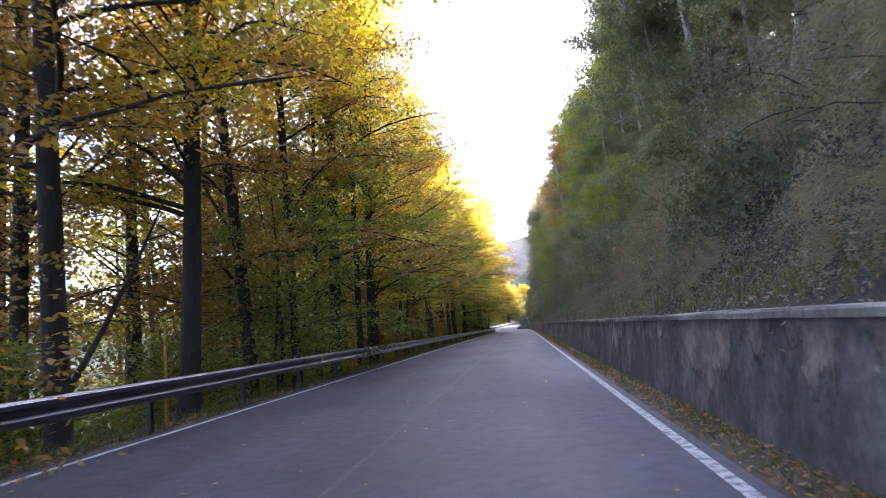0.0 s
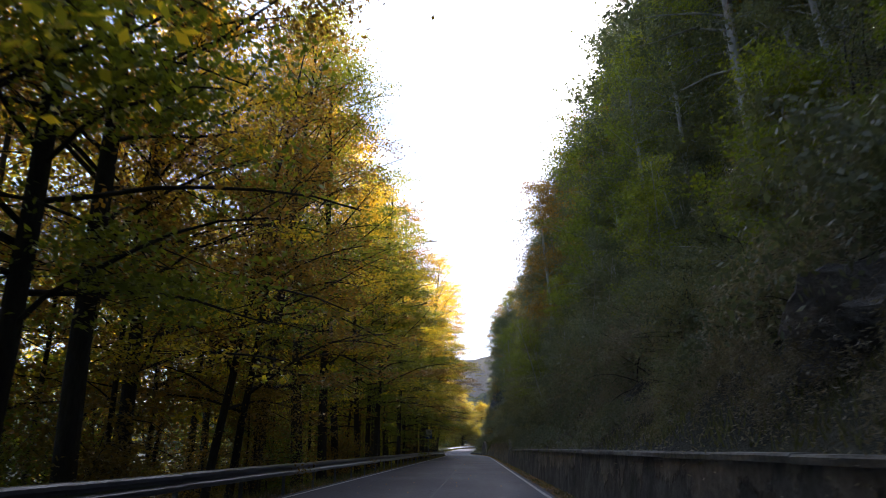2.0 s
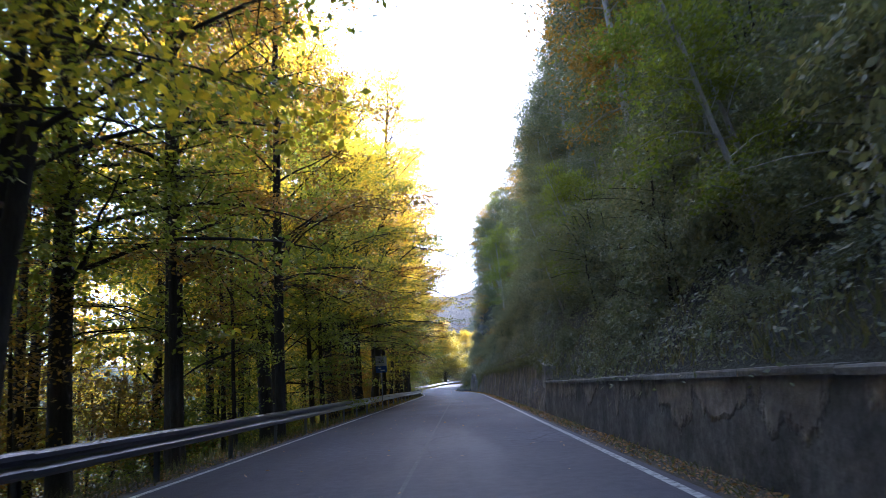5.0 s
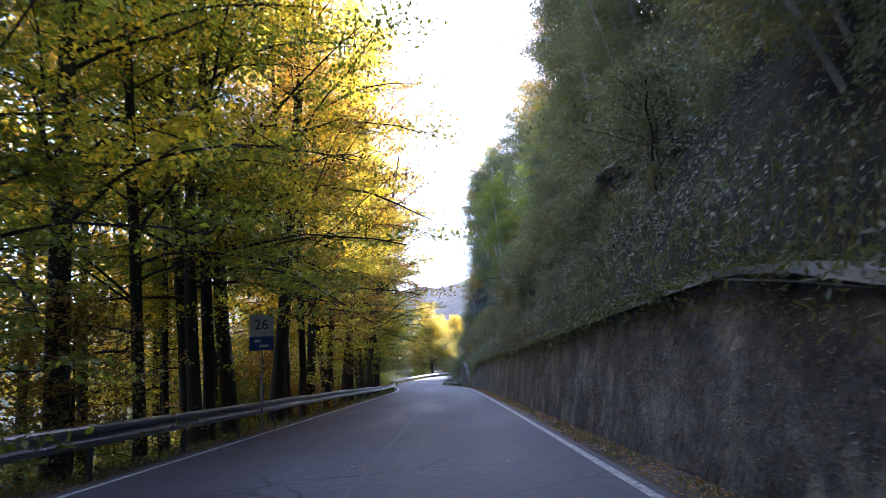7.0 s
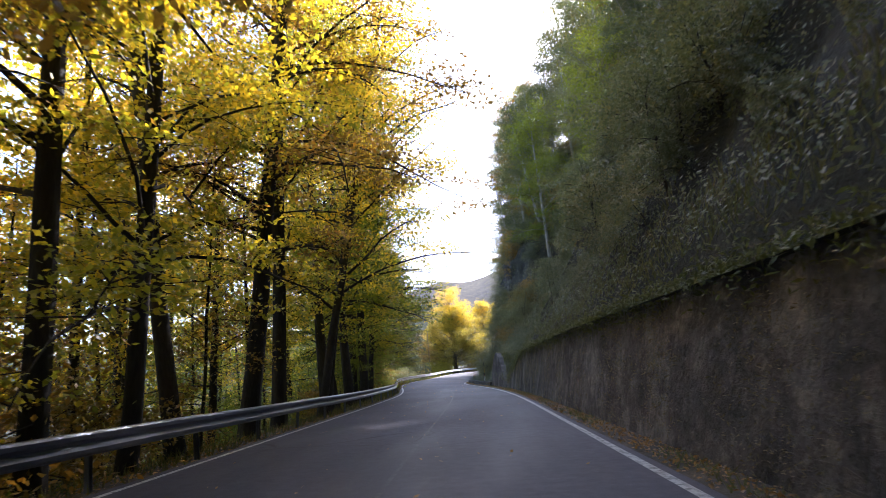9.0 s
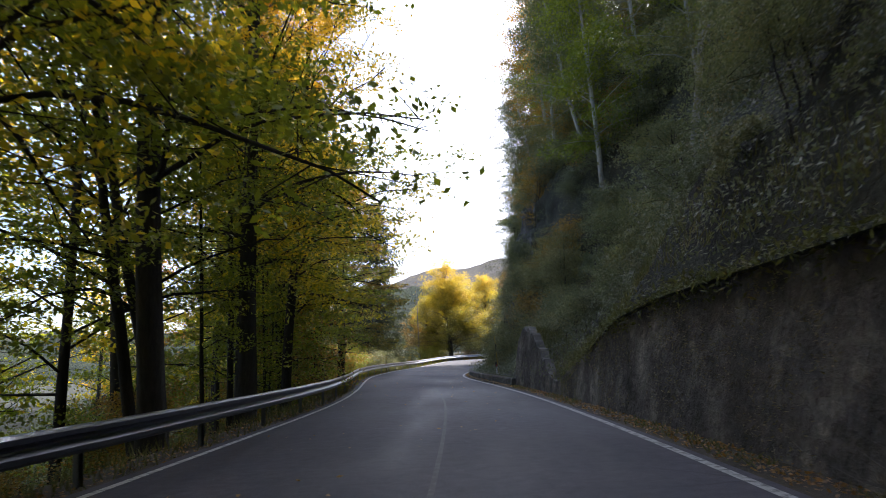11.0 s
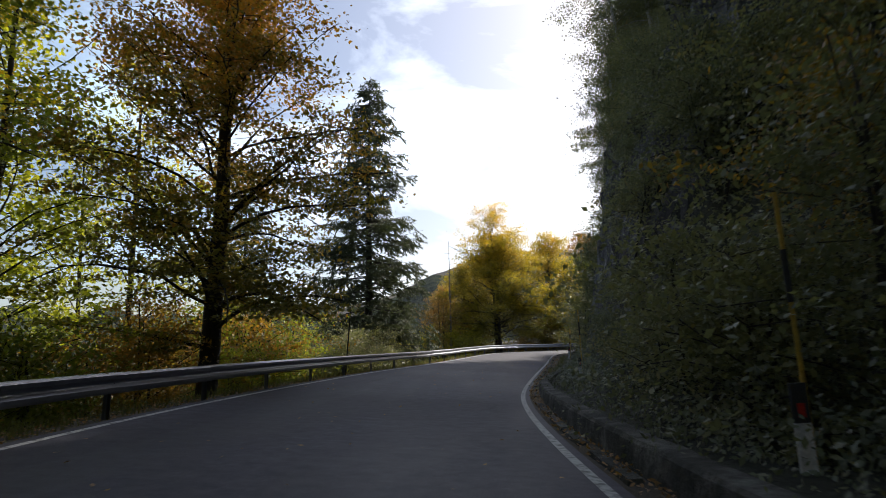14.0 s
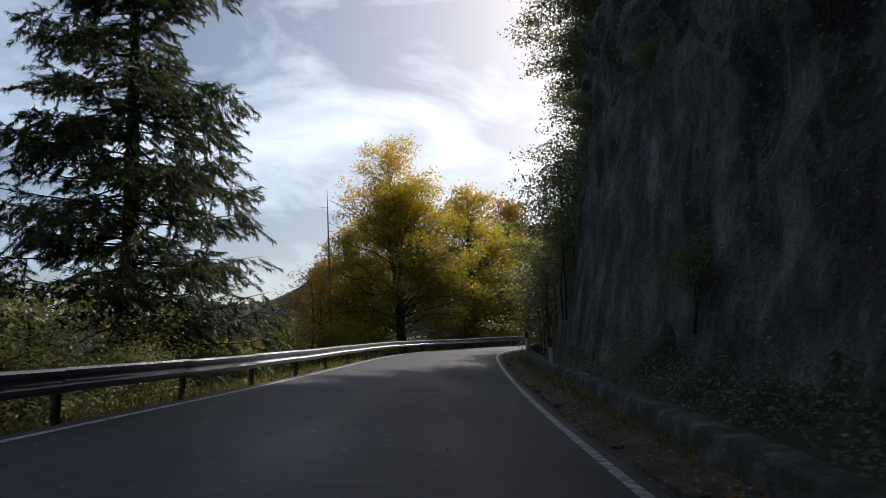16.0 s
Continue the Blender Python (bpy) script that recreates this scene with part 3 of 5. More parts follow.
# ---- guardrail ----
def build_guardrail():
    rail_line = LEFT + ACROSS * 0.50
    rail_line[:, 2] -= np.interp(rail_line[:, 1], [110, 128], [0, 0.10])   # the rail sits lower round the bend
    keep = (rail_line[:, 1] > -25) & (rail_line[:, 0] < 45)
    pts, out = rail_line[keep], ACROSS[keep]
    s = np.r_[0, np.cumsum(np.linalg.norm(np.diff(pts[:, :2], axis=0), axis=1))]
    post_every = 3.5
    rail = thing("guardrail", "galvanised steel W-beam guardrail on posts along the road edge", "guardrail", pose(*[float(v) for v in pts[0]]))
    base = pts[0]

    def where(t):
        return np.array([np.interp(t, s, pts[:, k]) for k in range(3)]), np.array([np.interp(t, s, out[:, k]) for k in range(3)])

    # profile of the beam: distance towards the road, height
    prof = [(0.005, 0.755), (0.055, 0.748), (0.078, 0.715), (0.075, 0.665), (0.022, 0.622), (0.012, 0.60), (0.022, 0.578), (0.075, 0.535), (0.078, 0.485), (0.055, 0.452), (0.005, 0.445)]
    pv, pf = [], []
    box(pv, pf, (-0.03, -0.05, -0.5), (0.03, -0.044, 0.70))
    box(pv, pf, (-0.03, 0.044, -0.5), (0.03, 0.05, 0.70))
    box(pv, pf, (-0.03, -0.044, -0.5), (-0.024, 0.044, 0.70))
    post_mesh = mesh_from("post", pv, pf, M_STEEL)
    bv, bf = [], []
    box(bv, bf, (-0.02, -0.09, 0.52), (0.075, 0.09, 0.68))
    block_mesh = mesh_from("spacer", bv, bf, M_STEEL)
    cv, cf = [], []
    tube(cv, cf, [(0, 0, 0), (0.012, 0, 0)], [0.016, 0.014], 6)
    bolt_mesh = mesh_from("bolt", cv, cf, M_STEEL)
    count = int(s[-1] // post_every)
    rng = np.random.default_rng(4)
    for k in range(count):
        dip = rng.normal(0, 0.006)
        v, f = [], []
        stations = np.linspace(k * post_every - 0.06, (k + 1) * post_every + 0.06, 6)
        for m, t in enumerate(stations):
            p, a = where(min(max(t, 0), s[-1]))
            for side in (0, 1):
                for q, h in prof:
                    w = p - a * (q + 0.06 - 0.003 * side - 0.0015 * (k % 2)) + (0, 0, h + dip)
                    v.append(tuple(w - base))
        n = len(prof)
        for m in range(5):
            for side in (0, 1):
                for j in range(n - 1):
                    c = (m * 2 + side) * n + j
                    quad = (c, c + 1, c + 1 + 2 * n, c + 2 * n)
                    f.append(quad if side else quad[::-1])
            for j in (0, n - 1):
                c = m * 2 * n + j
                f.append((c, c + 2 * n, c + 3 * n, c + n))
        part("beam", mesh_from("beam", v, f, M_STEEL), rail)
        p, a = where(k * post_every)
        ang = math.degrees(math.atan2(-a[1], -a[0]))
        m = pose(*[float(q) for q in p + a * 0.02 - base], 0, float(rng.normal(0, 1.2)), ang)
        post = part("post", post_mesh, rail)
        post.matrix_basis = m
        part("spacer", block_mesh, post)
        bolt = part("bolt", bolt_mesh, post)
        bolt.matrix_basis = pose(0.092, 0, 0.60)


build_guardrail()


# ---- retaining walls ----
def wall_point(y, back, z):
    return (float(right_x(y) + wall_off(y) + back), float(y), float(z))


def wall_mesh(name, ys, lean, thick, top, mat, low=-0.3):
    """A wall along the road with a face that leans back."""
    v, f = [], []
    for y in ys:
        t = float(top(y))
        v += [wall_point(y, 0, low), wall_point(y, lean * (t - low), t), wall_point(y, lean * (t - low) + thick, t), wall_point(y, lean * (t - low) + thick, low)]
    for k in range(len(ys) - 1):
        for j in range(4):
            a, b = 4 * k + j, 4 * k + (j + 1) % 4
            f.append((a, a + 4, b + 4, b))
    n = 4 * (len(ys) - 1)
    f += [(0, 1, 2, 3), (n + 3, n + 2, n + 1, n)]
    return mesh_from(name, v, f, mat)


def stones_on(y0, y1, top, seed, size, proud):
    """Irregular rubble over a wall's face: corners in y and z, and how far each stone stands out."""
    rng = np.random.default_rng(seed)
    cols, rows = int((y1 - y0) / (size * 1.25)), int(2.6 / (size * 0.8))
    gy = y0 + (np.arange(cols + 1)[:, None] + rng.uniform(-0.42, 0.42, (cols + 1, rows + 1)) + rng.uniform(0, 0.6, (1, rows + 1))) * size * 1.25
    gz = (np.arange(rows + 1)[None] + rng.uniform(-0.40, 0.40, (cols + 1, rows + 1)) + 0.7 * waves(np.arange(cols + 1)[:, None] * 1.0, np.arange(rows + 1)[None] * 0.3, 9, seed)) * size * 0.8
    found = []
    for i in range(cols):
        for j in range(rows):
            c = np.array([(gy[i, j], gz[i, j]), (gy[i + 1, j], gz[i + 1, j]), (gy[i + 1, j + 1], gz[i + 1, j + 1]), (gy[i, j + 1], gz[i, j + 1])])
            t = min(float(top(y)) for y in c[:, 0])
            if c[:, 1].min() > t - 0.10 or c[:, 0].max() > y1 or c[:, 0].min() < y0:
                continue
            c[:, 1] = np.minimum(c[:, 1], t - 0.01)
            found.append((c, proud * rng.uniform(0.2, 1.4), rng.uniform(-0.006, 0.006, 8)))
    return found


def stone_verts(st, lean):
    c, q, j = st
    mid = c.mean(0)
    out = []
    for k in range(8):
        shrink, back = (0.985, 0.03) if k < 4 else (0.84, -q * 0.7 + j[k] * 0.5)
        y, z = mid + (c[k % 4] - mid) * shrink
        out.append(wall_point(y, lean * (z + 0.3) + back, z))
    return out


STONE_FACES = [(4, 7, 6, 5), (0, 4, 5, 1), (1, 5, 6, 2), (2, 6, 7, 3), (3, 7, 4, 0)]


def build_wall(name, label, ys, lean, thick, top, seed, size, proud, singles, cap=False):
    holder = tagged(new(name, wall_mesh(name, ys, lean, thick, top, M_JOINT if size else M_MORTAR)), label, "retaining wall", kind="structure")
    stones = stones_on(ys[0], ys[-1], top, seed, size, proud) if size else []
    lo, hi = singles
    rest_v, rest_f, made = [], [], 0
    for st in stones:
        v = stone_verts(st, lean)
        if lo < st[0][0, 0] < hi and made < 140:
            part("stone", mesh_from("stone", v, STONE_FACES, M_STONE), holder)
            made += 1
        else:
            s = len(rest_v)
            rest_v += v
            rest_f += [tuple(s + i for i in q) for q in STONE_FACES]
    ob = rest_v and part("stonework", mesh_from("stonework", rest_v, rest_f, M_STONE), holder, "rough grey rubble stones")
    if ob:
        ob["kind"] = "stuff"
    if cap:
        rng = np.random.default_rng(seed + 1)
        y = ys[0]
        while y < ys[-1] - 0.3:
            w = min(1.9 + rng.uniform(-0.05, 0.05), ys[-1] - y)
            v, f = [], []
            dz = rng.uniform(-0.012, 0.012)
            for yy in (y + 0.006, y + w - 0.006):
                t = float(top(yy)) + dz
                for back, z in ((lean * 1.5 - 0.05, t), (lean * 1.5 - 0.05, t + 0.055), (lean * 1.5 - 0.035, t + 0.075), (lean * 1.5 + thick + 0.03, t + 0.085), (lean * 1.5 + thick + 0.03, t)):
                    v.append(wall_point(yy, back + rng.uniform(-0.008, 0.008), z))
            f = [(k, k + 5, (k + 1) % 5 + 5, (k + 1) % 5) for k in range(5)] + [(0, 1, 2, 3, 4), (9, 8, 7, 6, 5)]
            part("cap_slab", mesh_from("cap_slab", v, f, M_CONCRETE), holder, "weathered concrete cap slab")
            y += w
    return holder


build_wall("wall_low", "low stained rendered retaining wall with a concrete cap along the road", np.arange(-12, 79.7, 0.7), 0.06, 0.34, lambda y: wall_top(y) - 0.085, 31, 0, 0, (44, 58), True)
build_wall("wall_high", "tall mossy rubble retaining wall leaning into the slope", np.arange(79.7, 143.3, 0.6), 0.16, 0.5, wall_top, 37, 0.21, 0.004, (92, 97))
build_wall("wall_stub", "broken end of rubble masonry standing like a rock beside the road", np.arange(143.4, 151.2, 0.3), 0.10, 0.28, lambda y: wall_top(y) + 0.07 * np.sin(y * 5.1) + 0.07 * np.sin(y * 13.7), 41, 0.22, 0.016, (145, 152))


def wall_end_block():
    """The pale concrete block that ends the high wall where the low one meets it."""
    bm = bmesh.new()
    bmesh.ops.create_cube(bm, size=1.0)
    bmesh.ops.scale(bm, vec=(0.46, 0.80, 0.80), verts=bm.verts)
    bmesh.ops.bevel(bm, geom=bm.edges[:], offset=0.03, segments=2, affect="EDGES")
    for v in bm.verts:
        v.co.z += 0.05 * v.co.y + 0.02 * math.sin(9 * v.co.x + 5 * v.co.y)
    me = bpy.data.meshes.new("wall_end")
    bm.to_mesh(me)
    bm.free()
    me.materials.append(M_CONCRETE)
    block = tagged(new("wall_end", me), "weathered concrete block ending the tall rubble wall", "wall", kind="structure")
    block.matrix_basis = pose(*wall_point(80.15, 0.40, 1.24), 0, 4, 0)


wall_end_block()


def build_kerb_wall():
    ys = np.arange(150.5, 213.5, 0.6)
    v, f = [], []
    rng = np.random.default_rng(8)
    for y in ys:
        # the road's right edge climbs round the bend
        g = float(np.interp(y, KERB_Y, KERB_Z))
        j = rng.uniform(-0.012, 0.012, 4)
        v += [wall_point(y, -0.16 + j[0], g - 0.15), wall_point(y, -0.12 + j[1], g + 0.27), wall_point(y, -0.09 + j[2], g + 0.31 + j[3]), wall_point(y, 0.14 + j[1], g + 0.32 + j[3]), wall_point(y, 0.16, g - 0.15)]
    for k in range(len(ys) - 1):
        for q in range(5):
            a, b = 5 * k + q, 5 * k + (q + 1) % 5
            f.append((a, a + 5, b + 5, b))
    f += [(0, 1, 2, 3, 4), tuple(5 * (len(ys) - 1) + q for q in (4, 3, 2, 1, 0))]
    tagged(new("kerb_wall", mesh_from("kerb_wall", v, f, M_KERB)), "low weathered concrete kerb wall at the foot of the bank", "kerb", kind="structure")


build_kerb_wall()


def coping(name, ys, lean, label):
    """A thin weathered coping along a wall's sloping top."""
    v, f = [], []
    rng = np.random.default_rng(17)
    for y in ys:
        t = float(wall_top(y)) + 0.02
        j = rng.uniform(-0.03, 0.03, 3)
        back = lean * (t + 0.3)
        v += [wall_point(y, back - 0.04 + j[0], t - 0.01), wall_point(y, back - 0.03 + j[1], t + 0.07 + j[2]), wall_point(y, back + 0.34, t + 0.06 + j[2]), wall_point(y, back + 0.34, t - 0.01)]
    for k in range(len(ys) - 1):
        for q in range(4):
            a, b = 4 * k + q, 4 * k + (q + 1) % 4
            f.append((a, a + 4, b + 4, b))
    f += [(0, 1, 2, 3), tuple(4 * (len(ys) - 1) + q for q in (3, 2, 1, 0))]
    tagged(new(name, mesh_from(name, v, f, M_CONCRETE)), label, "coping", kind="structure")


coping("coping_1", np.arange(79.8, 87, 0.5), 0.16, "pale mortar coping on the sloping wall top")


def gutter_kerb():
    """Broken concrete kerb stones between the line and the gutter."""
    rng = np.random.default_rng(19)
    kerb = thing("gutter_kerb", "row of broken concrete kerb stones beside the edge line", "kerb", kind="structure")
    y = 153.0
    while y < 208:
        w = rng.uniform(0.7, 1.0)
        if rng.uniform() < 0.62:
            v = []
            for yy in (y, y + w - 0.04):
                x = float(right_x(yy)) + 0.24 + rng.uniform(-0.015, 0.015)
                z = float(np.interp(yy, KERB_Y, KERB_Z))
                h = rng.uniform(0.015, 0.05)
                v += [(x, yy, z - 0.1), (x + 0.015, yy, z + h), (x + 0.14, yy, z + h + 0.01), (x + 0.16, yy, z - 0.1)]
            part("kerb_stone", mesh_from("kerb_stone", v, [(0, 4, 5, 1), (1, 5, 6, 2), (2, 6, 7, 3), (0, 1, 2, 3), (7, 6, 5, 4)], M_KERB), kerb)
        y += w


gutter_kerb()


# ---- trees ----
def limb_points(rng, start, heading, rise, length, steps, droop):
    p, pts = np.array(start, float), [np.array(start, float)]
    d = np.array([math.cos(heading) * math.cos(rise), math.sin(heading) * math.cos(rise), math.sin(rise)])
    for k in range(steps):
        d = d + rng.normal(0, 0.10, 3) + np.array([0, 0, -droop])
        d /= np.linalg.norm(d)
        p = p + d * length / steps
        pts.append(p)
    return np.array(pts)


def broadleaf(name, seed, height, crown_base, radius, leaves, leaf, bark, trunk_r, lean=0.0, stems=1, top_sharp=0.7, leaf_size=0.15, cluster=30, spread=0.42, limbs=26, twigs=True, fan=0.85, layer=0.33, lift=0.0):
    """The meshes of a broadleaved tree: wood and crown."""
    rng = np.random.default_rng(seed)
    wv, wf, bv, bf, centres = [], [], [], [], []
    for st in range(stems):
        foot = np.array([rng.uniform(-0.5, 0.5), rng.uniform(-0.5, 0.5), -1.2]) if stems > 1 else np.array([0, 0, -1.2])
        tilt = np.array([lean + rng.normal(0, 0.03) + (rng.uniform(-0.05, 0.05) if stems > 1 else 0), rng.normal(0, 0.03) + (rng.uniform(-0.05, 0.05) if stems > 1 else 0), 0])
        top = height * (1 if st == 0 else rng.uniform(0.75, 0.95))
        zs = np.linspace(0, 1, 11)
        sway = rng.normal(0, 0.10, (11, 3)).cumsum(0) * 0.35
        pts = np.array([foot + tilt * z * top + np.array([0, 0, z * (top + 1.2)]) + sway[k] * (1, 1, 0) for k, z in enumerate(zs)])
        rr = trunk_r * (0.75 if stems > 1 else 1) * (1 - zs) ** 0.75 + 0.02
        rr[0] *= 1.35
        tube(wv, wf, pts, rr, 8 if twigs else 6)
        n = int(limbs / stems) + 6
        for k in range(n):
            u = (k + rng.uniform(0, 1)) / n
            z = crown_base + (top - crown_base) * u ** 0.9
            q = np.clip((z + 1.2) / (top + 1.2), 0, 1)
            at = np.array([np.interp(q, zs, pts[:, c]) for c in range(3)])
            body = math.sin(math.pi * min(1, 0.22 + 0.78 * u) ** top_sharp)
            ln = max(radius * (0.30 + 0.75 * max(body, 0)) * rng.uniform(0.75, 1.15), 0.7)
            br = limb_points(rng, at, rng.uniform(0, 2 * math.pi), rng.uniform(0.15, 0.75) + 0.4 * u + lift, ln, 6, 0.09 * (1 - u) + 0.02)
            r0 = min(trunk_r * 0.30, 0.075) * (1 - 0.7 * u)
            tube(bv, bf, br[::1 if twigs else 2], np.linspace(r0, 0.012, len(br))[::1 if twigs else 2], 4 if twigs else 3)
            for t in range(int(3 + ln * 1.5)):
                j = rng.uniform(1.2, 6)
                s = np.array([np.interp(j, range(len(br)), br[:, c]) for c in range(3)])
                tw = limb_points(rng, s, rng.uniform(0, 2 * math.pi), rng.uniform(-0.2, 0.5), rng.uniform(0.5, 1.5), 3, 0.08)
                if twigs:
                    tube(bv, bf, tw[::3], [0.014, 0.005], 3)
                centres += [tw[1], tw[2], tw[3], tw[3] * 0.5 + tw[2] * 0.5]
    centres = np.array(centres)
    pick = centres[rng.integers(0, len(centres), max(leaves // cluster, 1))]
    pick = np.repeat(pick + rng.normal(0, 0.22, pick.shape), cluster, axis=0)[:leaves]
    quads = leaves_at(rng, pick, spread, spread * layer, leaf_size, fan)
    return mesh_from("trunk", wv, wf, bark, True), quads_mesh("crown", quads, leaf), mesh_from("branches", bv, bf, bark, True)


def put_tree(name, label, meshes, m, scale=1.0, leaf=None, group="", category="tree"):
    t = thing(name, label, category, m, group)
    t.scale = (scale, scale, scale)
    part("trunk", meshes[0], t)
    crown = part("crown", meshes[1], t)
    part("branchwood", meshes[2], t)["kind"] = "stuff"
    crown["kind"] = "stuff"
    if leaf is not None:
        crown.material_slots[0].link = "OBJECT"
        crown.material_slots[0].material = leaf
    return t


def ground_left(x, y):
    d = max(left_x(y) - x - 0.5, 0)
    return float(left_z(y) + left_ground(np.array(d), np.array(y)))


TALL = [broadleaf("tree", 100 + k, h, cb * 0.6, r * 1.1, 27000, M_LEAF_GREEN, M_BARK, tr * 0.74, ln, st, leaf_size=0.066, cluster=50, spread=0.40, limbs=44, fan=0.7, layer=0.15, lift=0.08)
        for k, (h, cb, r, tr, ln, st) in enumerate([(21, 6.5, 4.6, 0.29, 0.03, 1), (19, 5.0, 4.2, 0.25, 0.05, 1), (23, 8.0, 4.8, 0.34, -0.02, 1), (18, 5.5, 4.4, 0.26, 0.06, 2), (20, 4.0, 3.8, 0.21, 0.0, 1)])]
BACK = [broadleaf("tree", 150 + k, h, cb, r, 6000, M_LEAF_GREEN, M_BARK, tr * 0.8, ln, st, leaf_size=0.110, cluster=34, spread=0.5, limbs=34, twigs=False, fan=0.75, layer=0.2)
        for k, (h, cb, r, tr, ln, st) in enumerate([(20, 4.0, 4.4, 0.22, 0.0, 1), (18, 4.5, 4.2, 0.18, 0.03, 1), (22, 5.0, 4.6, 0.25, 0.0, 2)])]
SLIM = [broadleaf("tree", 200 + k, h, cb, r, 5000, M_LEAF_GREEN, M_BARK, tr * 0.8, ln, st, leaf_size=0.078, cluster=22, spread=0.45, twigs=False, fan=0.75, layer=0.2)
        for k, (h, cb, r, tr, ln, st) in enumerate([(15, 1.5, 2.6, 0.12, 0.04, 1), (13, 1.0, 2.4, 0.10, 0.0, 1), (17, 3.0, 2.8, 0.14, -0.04, 1)])]

TINT = {"green": (M_LEAF_GREEN, "olive-green beech with a few yellow leaves beyond the guardrail"),
        "yellow": (M_LEAF_YELLOW, "beech in bright yellow autumn leaf beyond the guardrail"),
        "rust": (M_LEAF_RUST, "beech in rusty brown autumn leaf beyond the guardrail")}


def tint_at(y, rng):
    if y < 24:
        return rng.choice(["rust", "rust", "rust", "yellow"])
    if y < 50:
        return rng.choice(["rust", "rust", "green", "green", "yellow"])
    if y < 84:
        return rng.choice(["green", "green", "green", "green", "yellow", "rust"])
    if y < 98:
        return rng.choice(["green", "yellow"])
    if y < 126:
        return rng.choice(["yellow", "yellow", "yellow", "yellow", "rust"])
    if y < 165:
        return rng.choice(["green", "green", "green", "yellow"])
    return rng.choice(["rust", "green"])


FIRST_ROW = [(88.5, 0, 1.0), (101.5, 2, 1.0), (104.6, 3, 1.0), (133.5, 0, 1.1), (139.0, 2, 1.0), (-6.0, 1, 0.9), (3.5, 0, 0.9), (9.6, 3, 1.3), (13.8, 0, 1.0), (18.4, 1, 1.0), (21.2, 4, 1.0), (27.2, 2, 1.0), (29.2, 4, 0.9), (31.4, 1, 0.95), (34.0, 0, 0.95), (50.4, 2, 0.95), (53.0, 0, 1.0),
             (57.8, 1, 1.0), (93.9, 1, 0.95), (95.4, 3, 1.1), (97.6, 2, 0.95), (108.8, 0, 1.0), (110.6, 4, 1.0), (113.4, 1, 1.05), (117.5, 2, 1.0), (121.0, 0, 1.1), (124.8, 3, 1.1), (128.7, 1, 1.2), (147.2, 0, 0.82), (151.5, 3, 0.85), (156.0, 1, 0.8), (160.5, 0, 0.75)]


def plant_left():
    rng = np.random.default_rng(77)
    for y, k, sc in FIRST_ROW:
        x = left_x(y) - (2.1 if y < 85 else 1.6 if y < 140 else 2.7) - rng.uniform(-0.2, 0.3)
        tint = str(tint_at(y, rng))
        m = pose(float(x), y, ground_left(x, y), 0, float(rng.normal(1.0 if y > 140 else 4.5 if y > 85 else 3.0 if y > 44 else 0.5, 1.0)), float(rng.uniform(0, 360)))
        put_tree("beech_tree", TINT[tint][1], TALL[k], m, sc, TINT[tint][0], "trees along the guardrail")
    rows = [(1.1, 3.4, TALL, 0.92), (5.0, 4.2, BACK, 1.0), (10.0, 5.0, BACK, 1.0), (15.5, 6.0, BACK, 1.0)]
    for off, step, kinds, sc in rows:
        y = (23.0 if off < 4 else 19.0 if off < 6 else 29.0) + rng.uniform(0, 2)
        while y < (146 if off < 4 else 162 if off < 6 else 176):
            if off < 2 and min(abs(y - q[0]) for q in FIRST_ROW) < 2.3:
                y += 0.9
                continue
            if y > 126 and off > 4 and rng.uniform() < 0.45:
                y += step
                continue
            x = left_x(y) - 0.5 - off - rng.uniform(-0.3, 1.5)
            tint = str(tint_at(y, rng))
            mesh = kinds[int(rng.integers(0, len(kinds)))]
            m = pose(float(x), float(y), ground_left(x, y), 0, float(rng.normal(2.0, 2.0)), float(rng.uniform(0, 360)))
            put_tree("beech_tree", TINT[tint][1], mesh, m, float(sc * rng.uniform(0.82, 1.12)), TINT[tint][0], "trees along the guardrail")
            y += step * rng.uniform(0.6, 1.45)
    for k, (off, y) in enumerate(((4.4, 153.0), (6.0, 157.5), (5.0, 162.0), (7.5, 165.0))):
        x = left_x(y) - off
        tint = ("green", "yellow")[k % 4 == 3]
        put_tree("beech_tree", TINT[tint][1], TALL[(1, 3, 4)[k % 3]], pose(float(x), y, ground_left(x, y), 0, 1.0, k * 67.0), 0.92, TINT[tint][0], "trees along the guardrail")
    for off, y in ((5.6, 13.5), (8.0, 16.0)):
        x = left_x(y) - off
        put_tree("beech_tree", TINT["rust"][1], TALL[0], pose(float(x), y, ground_left(x, y), 0, 2.0, y * 50), 0.95, M_LEAF_RUST, "trees along the guardrail")
    y = 21.0
    while y < 165:
        x = left_x(y) - 1.4 - rng.uniform(0.3, 8)
        tint = str(tint_at(y, rng))
        m = pose(float(x), float(y), ground_left(x, y), 0, 0, float(rng.uniform(0, 360)))
        put_tree("sapling", "slender young beech with thin autumn leaves below taller trees", SLIM[int(rng.integers(0, 3))], m, float(rng.uniform(0.45, 0.95)), TINT[tint][0], "saplings along the guardrail", "young tree")
        y += rng.uniform(1.6, 3.0)


plant_left()

